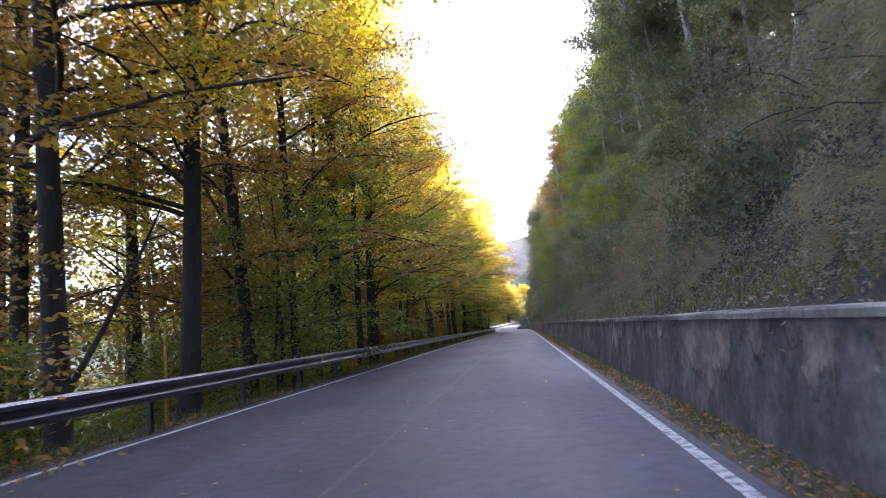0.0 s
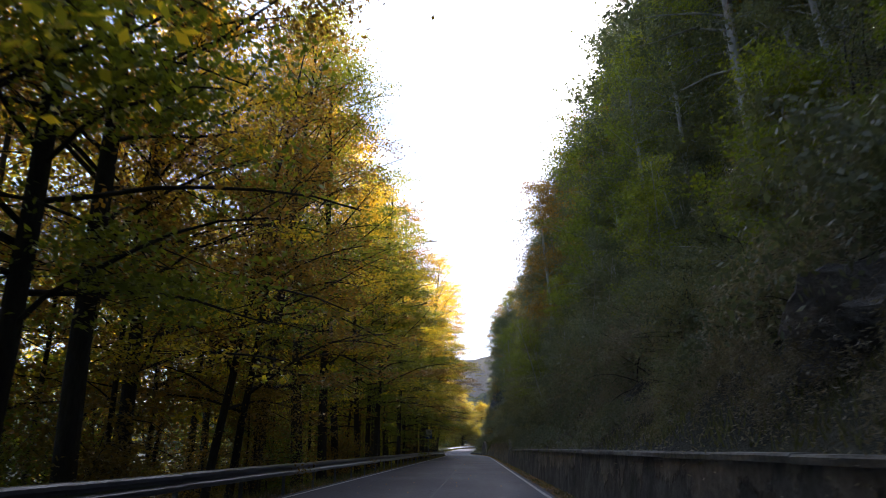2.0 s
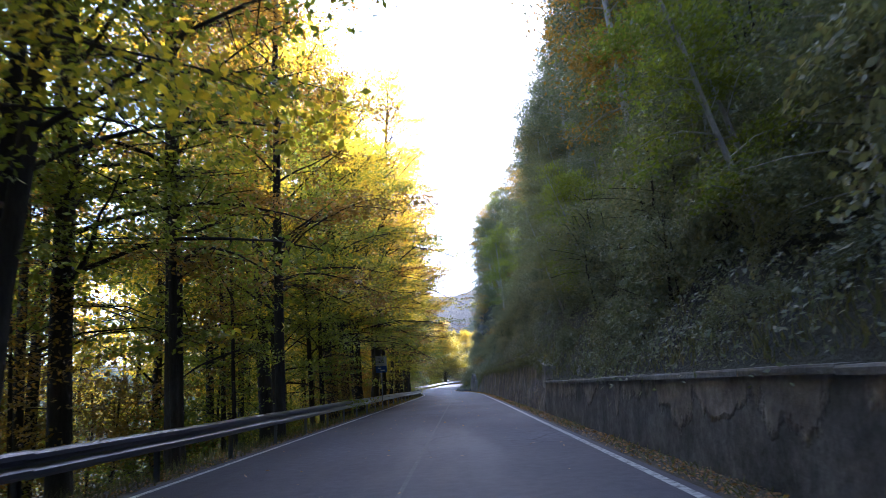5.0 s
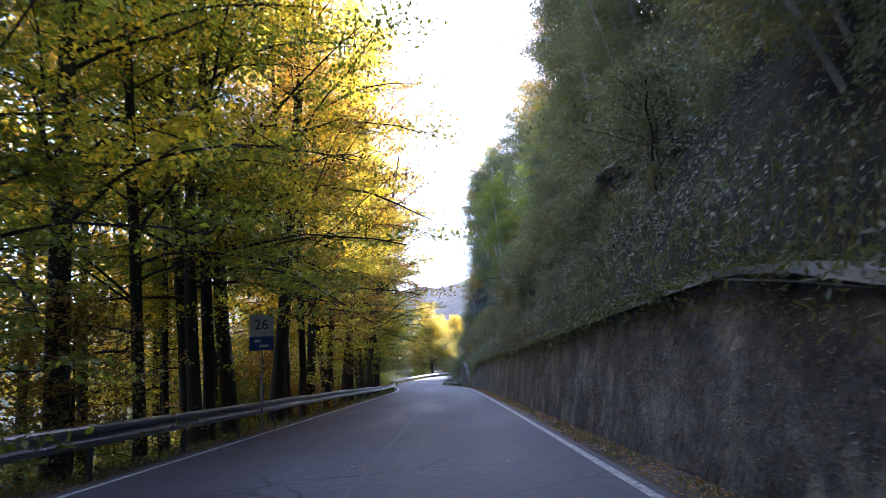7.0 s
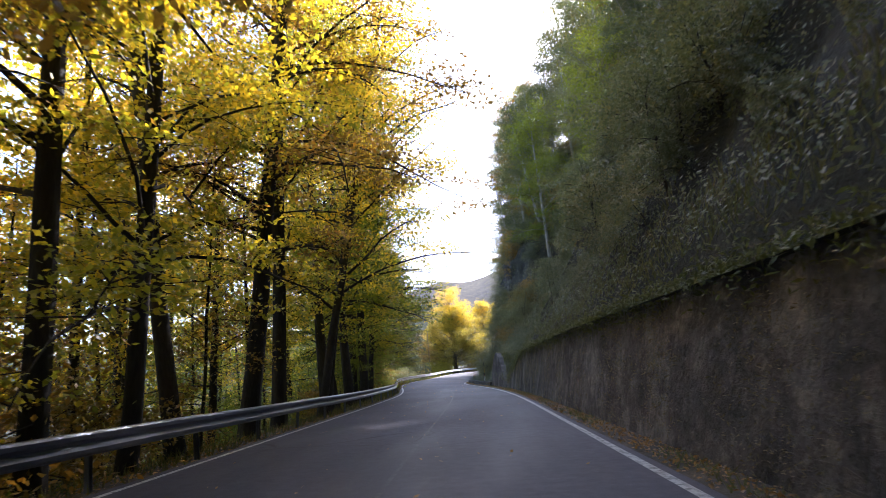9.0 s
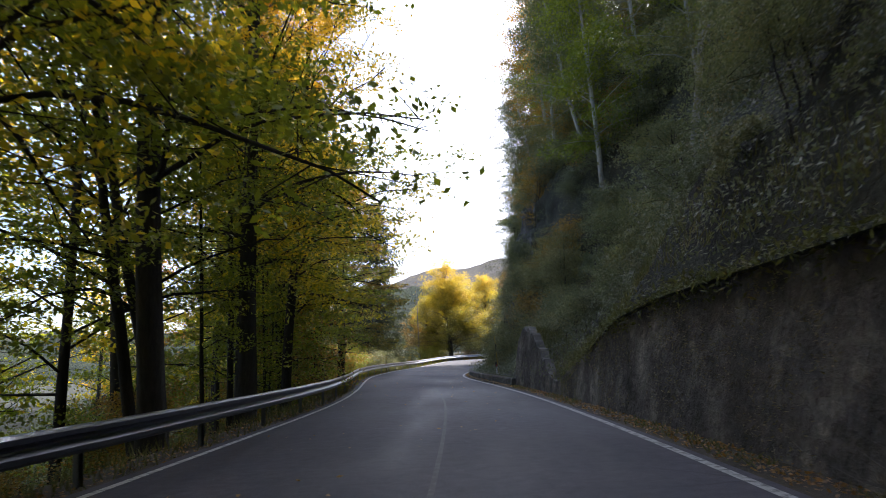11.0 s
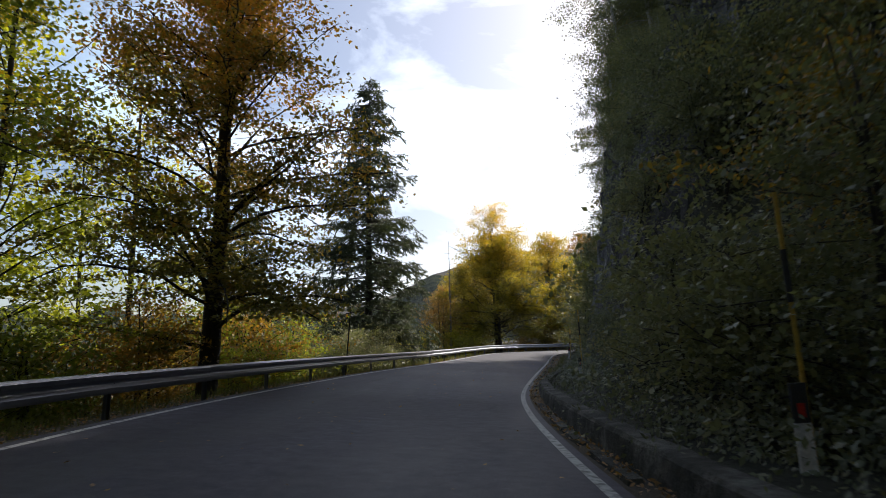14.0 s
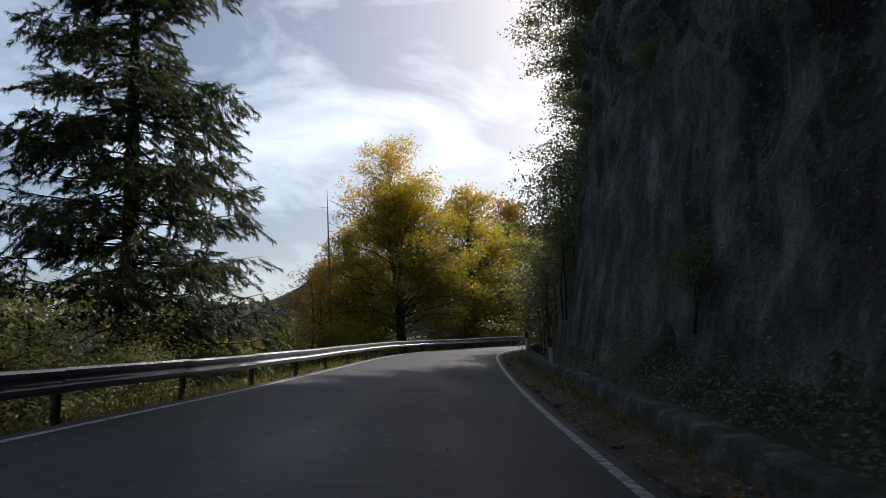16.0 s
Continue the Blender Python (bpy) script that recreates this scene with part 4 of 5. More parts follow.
PALE = [broadleaf("tree", 300 + k, h, cb, r, 13000, M_LEAF_DARK, M_BARK_PALE, tr, ln, st, leaf_size=0.078, cluster=44, spread=0.40, twigs=False, fan=0.8, layer=0.3)
        for k, (h, cb, r, tr, ln, st) in enumerate([(15, 4.0, 3.3, 0.16, -0.05, 1), (13, 2.5, 3.2, 0.14, -0.09, 1), (17, 5.0, 3.5, 0.19, -0.03, 1), (11, 1.2, 3.0, 0.12, -0.06, 2)])]
PALE_FAR = [broadleaf("tree", 340 + k, h, 2.0, r, 4200, M_LEAF_DARK, M_BARK_PALE, tr, -0.03, 1, leaf_size=0.15, cluster=24, spread=0.5, twigs=False)
            for k, (h, r, tr) in enumerate([(14, 3.3, 0.16), (16, 3.6, 0.18)])]
SHRUB = [broadleaf("shrub", 400 + k, h, 0.3, r, 6500, M_LEAF_DARK, M_BARK, 0.04, 0.0, 3, leaf_size=0.055, cluster=36, spread=0.32, twigs=False) for k, (h, r) in enumerate([(3.4, 1.7), (4.6, 2.0), (2.4, 1.5)])]
BRAMBLE = broadleaf("shrub", 450, 2.4, 0.2, 1.6, 5500, M_SCRUB, M_BARK, 0.025, 0.0, 3, leaf_size=0.026, cluster=30, spread=0.32, twigs=False)


def mound(seed, radius, height, leaves, size, mat, slim=0.6):
    """A low sprawling thicket: leaves lie over a lumpy dome, on a few arched stems."""
    rng = np.random.default_rng(seed)
    a, u = rng.uniform(0, 2 * math.pi, leaves), rng.uniform(0, 1, leaves) ** 0.5
    x, y = np.cos(a) * u, np.sin(a) * u
    lump = waves(x, y, 0.9, seed) * 0.30 + waves(x, y, 0.4, seed + 1) * 0.16
    reach = radius * (1 + 0.25 * np.sin(a * 3 + seed) + 0.12 * np.sin(a * 7 + 2 * seed))
    z = height * (np.sqrt(np.maximum(1 - u ** 2, 0.0)) * (1 + lump) + 0.5 * np.maximum(lump, 0)) - 0.15
    slope = 0.02
    dx = waves(x + slope, y, 0.9, seed) * 0.30 + waves(x + slope, y, 0.4, seed + 1) * 0.16 - lump
    dy = waves(x, y + slope, 0.9, seed) * 0.30 + waves(x, y + slope, 0.4, seed + 1) * 0.16 - lump
    facing = np.stack([x * 1.1 - dx / slope * 0.35, y * 1.1 - dy / slope * 0.35, np.full(leaves, 0.55)], 1)
    facing /= np.linalg.norm(facing, axis=1, keepdims=True)
    crown = leaves_at(rng, np.stack([x * reach, y * reach, z], 1), 0.05, 0.05, size, 0.42, slim, facing)
    wv, wf = [], []
    for k in range(9):
        tube(wv, wf, limb_points(rng, (rng.uniform(-0.2, 0.2), rng.uniform(-0.2, 0.2), -0.2), k * 0.7 + rng.uniform(-0.3, 0.3), rng.uniform(0.5, 1.1), radius * rng.uniform(0.7, 1.1), 5, 0.16), [0.02, 0.016, 0.012, 0.009, 0.006, 0.003], 4)
    tv, tf = [], []
    tube(tv, tf, [(0, 0, -0.5), (0.02, 0.03, 0.1), (0.05, 0.02, height * 0.6)], [0.05, 0.035, 0.012], 6)
    return mesh_from("trunk", tv, tf, M_BARK, True), quads_mesh("crown", crown, mat), mesh_from("branches", wv, wf, M_BARK, True)


MOUND = [mound(470 + k, r, h, 4200, 0.046, M_LEAF_DARK) for k, (r, h) in enumerate([(1.3, 1.0), (1.7, 1.3), (1.1, 1.25), (1.5, 0.8)])]
DRY_MOUND = [mound(480 + k, r, h, 7000, 0.036, M_SCRUB, 0.3) for k, (r, h) in enumerate([(1.5, 1.0), (1.9, 1.25), (1.35, 1.3)])]


def on_hill(x, y):
    d = near_edge(np.array([x]), np.array([y]), RIGHT)
    return float(hillside(d, np.array([x]), np.array([y]))[0])


def plant_right():
    rng = np.random.default_rng(88)
    for off, step in ((5.4, 4.6), (8.6, 4.8), (12.5, 5.5), (18, 8.0)):
        y = -6.0 + rng.uniform(0, 3)
        while y < 212:
            o = off + rng.uniform(-1.2, 1.6)
            if y < 40:
                o += 2.5
            if 136 < y < 165:
                o += 2.0
            elif 88 < y < 136:
                o += 2.4
            elif y > 165:
                o += 1.6
            x = right_x(y) + wall_off(y) + o
            skip = (y > 166 and off < 5) or (y > 200 and off > 14) or (12 < y < 35 and off < 12 and rng.uniform() < 0.65) or (138 < y < 156 and off < 10 and rng.uniform() < 0.7)
            if not skip:
                leaf, lab = (M_LEAF_DARK, "dark green tree with a pale trunk on the steep slope") if rng.uniform() < 0.62 else ((M_LEAF_GREEN, "olive-green tree with a pale trunk on the steep slope") if rng.uniform() < 0.7 else (M_LEAF_RUST, "rusty autumn tree with a pale trunk on the steep slope"))
                m = pose(float(x), float(y), on_hill(x, y) - 0.2, 0, float(rng.normal(-1.5, 2.5)), float(rng.uniform(-40, 40)))
                put_tree("hillside_tree", lab, PALE[int(rng.integers(0, 4))] if off < 10 else PALE_FAR[int(rng.integers(0, 2))], m, float(rng.uniform(0.8, 1.15)), leaf, "trees on the slope")
            y += step * rng.uniform(0.65, 1.4)
    for off, step in ((13.5, 3.6), (17.5, 4.0), (22.0, 4.5)):
        y = -6.0
        while y < 112:
            x = right_x(y) + wall_off(y) + off + rng.uniform(-1.5, 1.5)
            m = pose(float(x), float(y), on_hill(x, y) - 0.2, 0, 0, float(rng.uniform(0, 360)))
            # Enlarged where 22 < y < 92, to shade the crowns across the road.
            put_tree("hillside_tree", "dark green tree with a pale trunk on the steep slope", PALE_FAR[int(rng.integers(0, 2))], m, float(rng.uniform(1.35, 1.6) if 22 < y < 92 else rng.uniform(0.9, 1.2)), M_LEAF_DARK, "trees on the slope")
            y += step * rng.uniform(0.7, 1.3)
    # Extra trees, added to block sun flecks on the road near y 96.
    for nx, ny, ns in ((8.2, 109.0, 0.9), (9.5, 112.0, 1.0), (10.6, 116.0, 1.0), (9.2, 119.5, 0.9), (11.6, 122.0, 1.0)):
        put_tree("hillside_tree", "dark green tree with a pale trunk on the steep slope", PALE[int(ny) % 3], pose(nx, ny, on_hill(nx, ny) - 0.3, 0, -2, ny * 40), ns, M_LEAF_DARK, "trees on the slope")
    for nx, ny, ns in ((11.4, 35.2, 1.2), (9.6, 21.0, 0.62), (12.6, 44.0, 0.9), (9.9, 151.2, 0.95), (11.6, 149.2, 0.8)):
        m = pose(nx, ny, on_hill(nx, ny) - 0.3, 0, -7, ny * 8)
        put_tree("hillside_tree", "tree with a thick pale trunk above the bare slope", PALE[2], m, ns, M_LEAF_DARK, "trees on the slope")
    # Skyline trees of the spur, several of them added to shade the road.
    for nx, ny in ((7.0, 196), (7.2, 200.5), (6.8, 204), (7.4, 208), (7.8, 211.5), (9.5, 214), (8.0, 203), (10, 208), (13, 214), (11, 200), (15, 211), (8.7, 213.5), (9.6, 216.0), (9.0, 210.4), (11.0, 217.5), (7.0, 206.3), (8.0, 209.4), (9.0, 211.2), (11.5, 205)):
        m = pose(nx, ny, on_hill(nx, ny) - 0.3, 0, float(rng.normal(-3, 3)), float(rng.uniform(0, 360)))
        put_tree("hillside_tree", "dark green tree on top of the rock spur", PALE[int(rng.integers(0, 4))], m, float(rng.uniform(0.75, 1.0)), M_LEAF_DARK, "trees on the slope")
    # Three taller ones, added to keep the sun off the road and guardrail.
    for nx, ny in ((8.8, 212.5), (10.4, 214.5), (10.6, 209.8)):
        put_tree("hillside_tree", "dark green tree on top of the rock spur", PALE[2], pose(nx, ny, on_hill(nx, ny) - 0.3, 0, 0, ny * 30), 1.2, M_LEAF_DARK, "trees on the slope")
    for ny in np.arange(156, 200, 2.2):
        nx = float(right_x(ny) + wall_off(ny) + rng.uniform(3.0, 5.0))
        m = pose(nx, float(ny), on_hill(nx, float(ny)) - 0.2, 0, float(rng.normal(-8, 4)), float(rng.uniform(0, 360)))
        put_tree("hillside_shrub", "dark shrub clinging to the rock face", SHRUB[int(rng.integers(0, 3))], m, float(rng.uniform(0.5, 0.9)), M_LEAF_DARK, "shrubs on the slope", "shrub")
    for nx, ny, ns in ((4.7, 205.5, 1.25), (5.2, 209.0, 1.35), (4.9, 212.2, 1.2), (4.1, 208.0, 0.8), (4.3, 211.0, 0.8), (6.3, 213.5, 1.4), (3.9, 203.0, 0.75), (5.6, 202.0, 1.3)):
        m = pose(nx, ny, min(on_hill(nx, ny), 4.0) - 0.2, 0, -5, ny * 70)
        put_tree("hillside_shrub", "tall dark shrub at the foot of the rock spur", SHRUB[1], m, ns, M_LEAF_DARK, "shrubs on the slope", "shrub")
    for off, step in ((3.2, 4.5), (5.2, 4.0), (7.4, 2.2)):
        y = -6.0
        while y < 44:
            x = right_x(y) + wall_off(y) + off + rng.uniform(-0.8, 0.8)
            m = pose(float(x), float(y), on_hill(x, y) - 0.25, 0, float(rng.normal(-6, 4)), float(rng.uniform(0, 360)))
            dry = rng.uniform() < (0.85 if off < 6 else 0.3)
            put_tree("bramble", "dry grey-brown bramble thicket on the slope above the wall" if dry else "dark green shrub at the top of the scrub", BRAMBLE, m, float(rng.uniform(0.4, 0.8) if off < 6 else rng.uniform(0.8, 1.3)), M_SCRUB if dry else M_LEAF_DARK, "brambles on the slope", "shrub")
            y += step * rng.uniform(0.6, 1.4)
    for off, step in ((4.5, 2.0), (6.5, 2.0), (8.5, 2.2), (10.5, 2.4), (13.0, 3.0)):
        y = 126.0
        while y < 176:
            x = right_x(y) + wall_off(y) + off + rng.uniform(-0.9, 0.9)
            if 139 < y < 158 and off > 4 and rng.uniform() < 0.75:
                y += step
                continue
            m = pose(float(x), float(y), on_hill(x, y) - 0.3, 0, float(rng.normal(-8, 4)), float(rng.uniform(0, 360)))
            put_tree("hillside_shrub", "dense dark green shrub on the slope above the wall", SHRUB[int(rng.integers(0, 3))], m, float(rng.uniform(0.6, 1.0)), M_LEAF_DARK if rng.uniform() < 0.75 else M_LEAF_RUST, "shrubs on the slope", "shrub")
            y += step * rng.uniform(0.7, 1.3)
    for off, step, small in ((1.9, 2.6, 0.55), (3.4, 2.8, 0.7), (5.0, 3.0, 0.85)):
        y = 24.0 if off > 3 else 33.0
        while y < 84:
            x = right_x(y) + wall_off(y) + off + rng.uniform(-0.5, 0.7)
            m = pose(float(x), float(y), on_hill(x, y) - 0.3, 0, float(rng.normal(-10, 5)), float(rng.uniform(0, 360)))
            if rng.uniform() < 0.45:
                put_tree("hillside_tree", "low spreading green tree rooted above the wall", PALE[3], m, float(rng.uniform(0.4, 0.62) * (0.7 + small * 0.4)), M_LEAF_DARK if rng.uniform() < 0.8 else M_LEAF_GREEN, "trees on the slope")
            else:
                put_tree("hillside_shrub", "dense dark green shrub on the slope above the wall", SHRUB[int(rng.integers(0, 3))], m, float(rng.uniform(0.8, 1.25) * small), M_LEAF_DARK, "shrubs on the slope", "shrub")
            y += step * rng.uniform(0.6, 1.4)
    for off, step in ((6.2, 3.2), (8.2, 3.4)):
        y = 86.0
        while y < 132:
            x = right_x(y) + wall_off(y) + off + rng.uniform(-0.7, 0.9)
            m = pose(float(x), float(y), on_hill(x, y) - 0.3, 0, float(rng.normal(-8, 5)), float(rng.uniform(0, 360)))
            put_tree("hillside_tree", "low spreading green tree on the rocky bank", PALE[3], m, float(rng.uniform(0.5, 0.8)), M_LEAF_DARK if rng.uniform() < 0.75 else M_LEAF_GREEN, "trees on the slope")
            y += step * rng.uniform(0.6, 1.4)
    for off, step in ((1.35, 2.0), (2.5, 2.1), (3.8, 2.3), (5.2, 2.5), (7.0, 2.8)):
        y = -7.0
        while y < 158:
            x = right_x(y) + wall_off(y) + off + rng.uniform(-0.5, 0.6) + (0.5 if 80 < y < 143 else 0.0)
            if 139.5 < y < 156 and (off < 3 or rng.uniform() < 0.55):
                y += 1.5
                continue
            dry = y < 46 and rng.uniform() < (0.85 if y < 34 else 0.45)
            m = pose(float(x), float(y), on_hill(x, y) - 0.15, 0, float(rng.normal(-32, 6)), float(rng.normal(0, 25)))
            size = float(rng.uniform(0.75, 1.2)) * (0.5 if off < 1.5 else 0.85 if 84 < y < 143 else 1.0)
            if dry:
                put_tree("bramble", "dry grey-brown bramble thicket on the slope above the wall", DRY_MOUND[int(rng.integers(0, 3))], m, size, M_SCRUB, "brambles on the slope", "shrub")
            elif not (84 < y < 143 and 1.5 < off < 6 and rng.uniform() < 0.35):
                leaf = M_LEAF_DARK if rng.uniform() < 0.8 else M_UNDER
                put_tree("ivy_mound", "low sprawling mound of dark ivy and bramble on the slope", MOUND[int(rng.integers(0, 4))], m, size, leaf, "thickets on the slope", "shrub")
            y += step * rng.uniform(0.7, 1.35)
    for ny in (144.2, 146.0, 147.8, 149.6, 151.4):
        nx = float(right_x(ny)) + 2.3
        put_tree("hillside_shrub", "dark shrub growing behind the wall stub", SHRUB[2], pose(nx, ny, on_hill(nx, ny) - 0.1, 0, 0, ny * 50), 0.5, M_LEAF_DARK, "shrubs on the slope", "shrub")
    y = 38.0
    while y < 204:
        o = rng.uniform(1.6, 7.5) if y < 160 else rng.uniform(1.2, 3.2)
        x = right_x(y) + wall_off(y) + o
        m = pose(float(x), float(y), on_hill(x, y) - 0.1, 0, float(rng.normal(-6, 4)), float(rng.uniform(0, 360)))
        put_tree("hillside_shrub", "dense dark green shrub on the slope above the wall", SHRUB[int(rng.integers(0, 3))], m, float(rng.uniform(0.45, 0.95)) * (0.6 if y > 165 else 1), M_LEAF_DARK, "shrubs on the slope", "shrub")
        y += rng.uniform(1.0, 2.3) * (2.2 if y > 165 else 1)


plant_right()


def plant_low_left():
    rng = np.random.default_rng(93)
    y = -7.0
    while y < 198:
        x = left_x(y) - rng.uniform(4.5 if 168 < y < 186 else 1.8, 9.0)
        leaf = M_LEAF_GREEN if rng.uniform() < 0.6 else M_LEAF_RUST
        small = 1.0 if y < 182 else 0.7
        m = pose(float(x), float(y), ground_left(x, y) - 0.1, 0, 0, float(rng.uniform(0, 360)))
        put_tree("underwood_shrub", "olive-brown shrub under the beeches on the valley slope", SHRUB[int(rng.integers(0, 3))], m, float(rng.uniform(0.7, 1.35)) * small, leaf if y < 182 else M_LEAF_DARK, "shrubs under the beeches", "shrub")
        y += rng.uniform(1.0, 1.9) if y < 24 else rng.uniform(1.8, 3.6) if y < 158 else rng.uniform(0.9, 1.8)


plant_low_left()
BIG = broadleaf("tree", 611, 15.2, 1.8, 5.4, 60000, M_LEAF_RUST, M_BARK, 0.32, -0.02, 1, 0.75, 0.075, 70, 0.45, 70, True, 0.65, 0.13, 0.05)
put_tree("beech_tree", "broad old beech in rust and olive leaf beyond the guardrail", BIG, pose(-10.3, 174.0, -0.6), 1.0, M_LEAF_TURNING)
for bx, by, bz, bs, bt in ((-11.2, 183.0, -2.0, 1.05, M_LEAF_GREEN), (-13.2, 181.5, -2.8, 1.3, M_LEAF_GREEN), (-12.4, 186.0, -2.6, 0.9, M_LEAF_YELLOW), (-14.8, 184.5, -3.6, 1.2, M_LEAF_GREEN)):
    put_tree("sapling", "small yellow-green tree below the old beech", SHRUB[1], pose(bx, by, bz, 0, 0, bx * 61), bs, bt, "young trees below the old beech", "young tree")
for bx, by, bz in ((-16.5, 180.0, -4.8), (-15.0, 170.5, -4.0), (-20.5, 183.5, -6.5), (-18.0, 174.5, -5.5)):
    put_tree("beech_tree", TINT["green"][1], BACK[0], pose(bx, by, bz, 0, 0, bx * 31), 0.9, M_LEAF_GREEN, "trees along the guardrail")


def spruce(seed, height, radius, trunk_r, whorls, quads_per_m, tops=1, sparse=0.0):
    """A spruce with drooping boughs hung with twigs."""
    rng = np.random.default_rng(seed)
    wv, wf, bv, bf, q = [], [], [], [], []
    tube(wv, wf, [(0, 0, -1), (0.02, 0, height * 0.3), (-0.05, 0.03, height * 0.7), (0, 0, height)], [trunk_r * 1.25, trunk_r * 0.85, trunk_r * 0.4, 0.02], 9)
    if tops > 1:
        tube(wv, wf, [(0, 0, height * 0.80), (0.5, 0.1, height * 0.86), (0.62, 0.1, height * 0.985)], [0.06, 0.045, 0.01], 6)
    for k in range(whorls * 6):
        if rng.uniform() < sparse:
            continue
        u = ((k + rng.uniform(0, 1)) / (whorls * 6)) ** 0.92
        z = height * (0.07 + 0.92 * u)
        ln = (radius * (1 - u) ** 0.58 + 0.10) * rng.choice([rng.uniform(0.4, 0.75), rng.uniform(0.75, 1.0), rng.uniform(0.9, 1.12)])
        a = rng.uniform(0, 2 * math.pi)
        dr = rng.uniform(-0.15, 0.95)
        pts = [np.array([0, 0, z])]
        for s in range(6):
            f = (s + 1) / 6
            pts.append(np.array([math.cos(a) * ln * f, math.sin(a) * ln * f, z - ln * dr * (0.40 - 0.30 * u) * f ** 1.1 + ln * 0.26 * max(0, f - 0.5) ** 1.2]))
        pts = np.array(pts) + rng.normal(0, 0.05, (7, 3))
        tube(bv, bf, pts, np.linspace(0.030 * (1 - u) + 0.012, 0.005, 7), 4)
        side = np.array([-math.sin(a), math.cos(a), 0])
        # side twigs hang from the bough, each set with needles
        for g in range(int(3 + ln * 4.2)):
            j = rng.uniform(1.6, 6)
            base = np.array([np.interp(j, range(7), pts[:, c]) for c in range(3)])
            out = side * rng.choice([-1, 1]) * rng.uniform(0.15, 0.75) * (1.2 - j / 8) + np.array([math.cos(a), math.sin(a), 0]) * rng.uniform(0.05, 0.4)
            tip = base + out * ln ** 0.4 + np.array([0, 0, -rng.uniform(0.0, 0.36) * ln ** 0.5])
            n = int(quads_per_m * np.linalg.norm(tip - base)) + 3
            w = rng.uniform(0, 1, (n, 1))
            c = base + (tip - base) * w - np.array([0, 0, 0.12]) * (w * (1 - w))
            hang = (tip - base) * 0.11 / (np.linalg.norm(tip - base) + 1e-9) + rng.normal(0, 0.06, (n, 3)) + np.array([0, 0, -0.05])
            th = np.cross(hang, rng.normal(size=(n, 3)))
            th *= 0.009 * rng.uniform(0.7, 1.4, (n, 1)) / (np.linalg.norm(th, axis=1, keepdims=True) + 1e-9)
            q.append(np.stack([c - th * 0.6, c + hang * 0.5 - th * 1.3, c + hang, c + hang * 0.5 + th * 1.3], 1))
    return mesh_from("trunk", wv, wf, M_BARK, True), quads_mesh("crown", np.concatenate(q), M_NEEDLE), mesh_from("branches", bv, bf, M_BARK, True)


put_tree("spruce_tree", "tall dark spruce with drooping boughs beyond the guardrail", spruce(501, 19.6, 4.5, 0.26, 58, 115, 2, 0.06), pose(-10.2, 195.6, -0.9))
put_tree("spruce_tree", "thin grey-green spruce lower on the valley side", spruce(502, 19.5, 4.8, 0.22, 52, 100, 1, 0.15), pose(-21.5, 203.5, -5.6))

# ---- the bend ----
MAPLE = broadleaf("tree", 601, 14.0, 0.9, 6.0, 80000, M_LEAF_GOLD, M_BARK, 0.24, 0.0, 3, 0.74, 0.085, 80, 0.42, 120, True, 0.9, 0.6, 0.12)
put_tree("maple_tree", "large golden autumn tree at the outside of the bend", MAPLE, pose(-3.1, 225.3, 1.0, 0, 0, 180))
ROUND = broadleaf("tree", 602, 11.8, 0.6, 4.6, 28000, M_LEAF_GOLD, M_BARK, 0.2, 0.0, 1, 0.80, 0.10, 70, 0.42, 80, True, 0.9, 0.6, 0.12)
put_tree("maple_tree", "yellow-green tree behind the road at the bend", ROUND, pose(2.2, 232.0, 1.0), 1.0, M_LEAF_GOLD)
for bx, by, bs, bt in ((8.2, 250, 1.25, M_LEAF_RUST), (13.5, 246, 1.1, M_LEAF_GREEN), (6.0, 238, 0.9, M_LEAF_GREEN), (18, 240, 1.05, M_LEAF_RUST), (-6.9, 228.0, 0.78, M_LEAF_GOLD), (-9.5, 231.5, 0.6, M_LEAF_RUST), (24, 247, 1.3, M_LEAF_GREEN)):
    put_tree("autumn_tree", "autumn tree beyond the bend of the road", ROUND, pose(bx, by, 0.5, 0, 0, bx * 37), bs, bt, "trees beyond the bend")
rng_b = np.random.default_rng(9)
for bx, by, bs in ((-9.0, 222.5, 1.35), (-11.5, 226.0, 1.5), (-7.2, 221.0, 1.1), (-13.5, 221, 1.1), (-5.5, 224, 1.15), (-15.5, 228, 1.3), (-0.5, 228.0, 0.9), (1.8, 229.5, 1.0), (5.0, 231, 1.0), (-12.2, 211, 0.9), (-14, 204, 0.9)):
    put_tree("bush", "yellow-brown autumn bush beyond the guardrail", SHRUB[int(rng_b.integers(0, 3))], pose(bx, by, 0.0 if bx > -10 else -1.2, 0, 0, bx * 50), bs, M_LEAF_RUST if rng_b.uniform() < 0.5 else M_LEAF_YELLOW, "bushes at the bend", "bush")


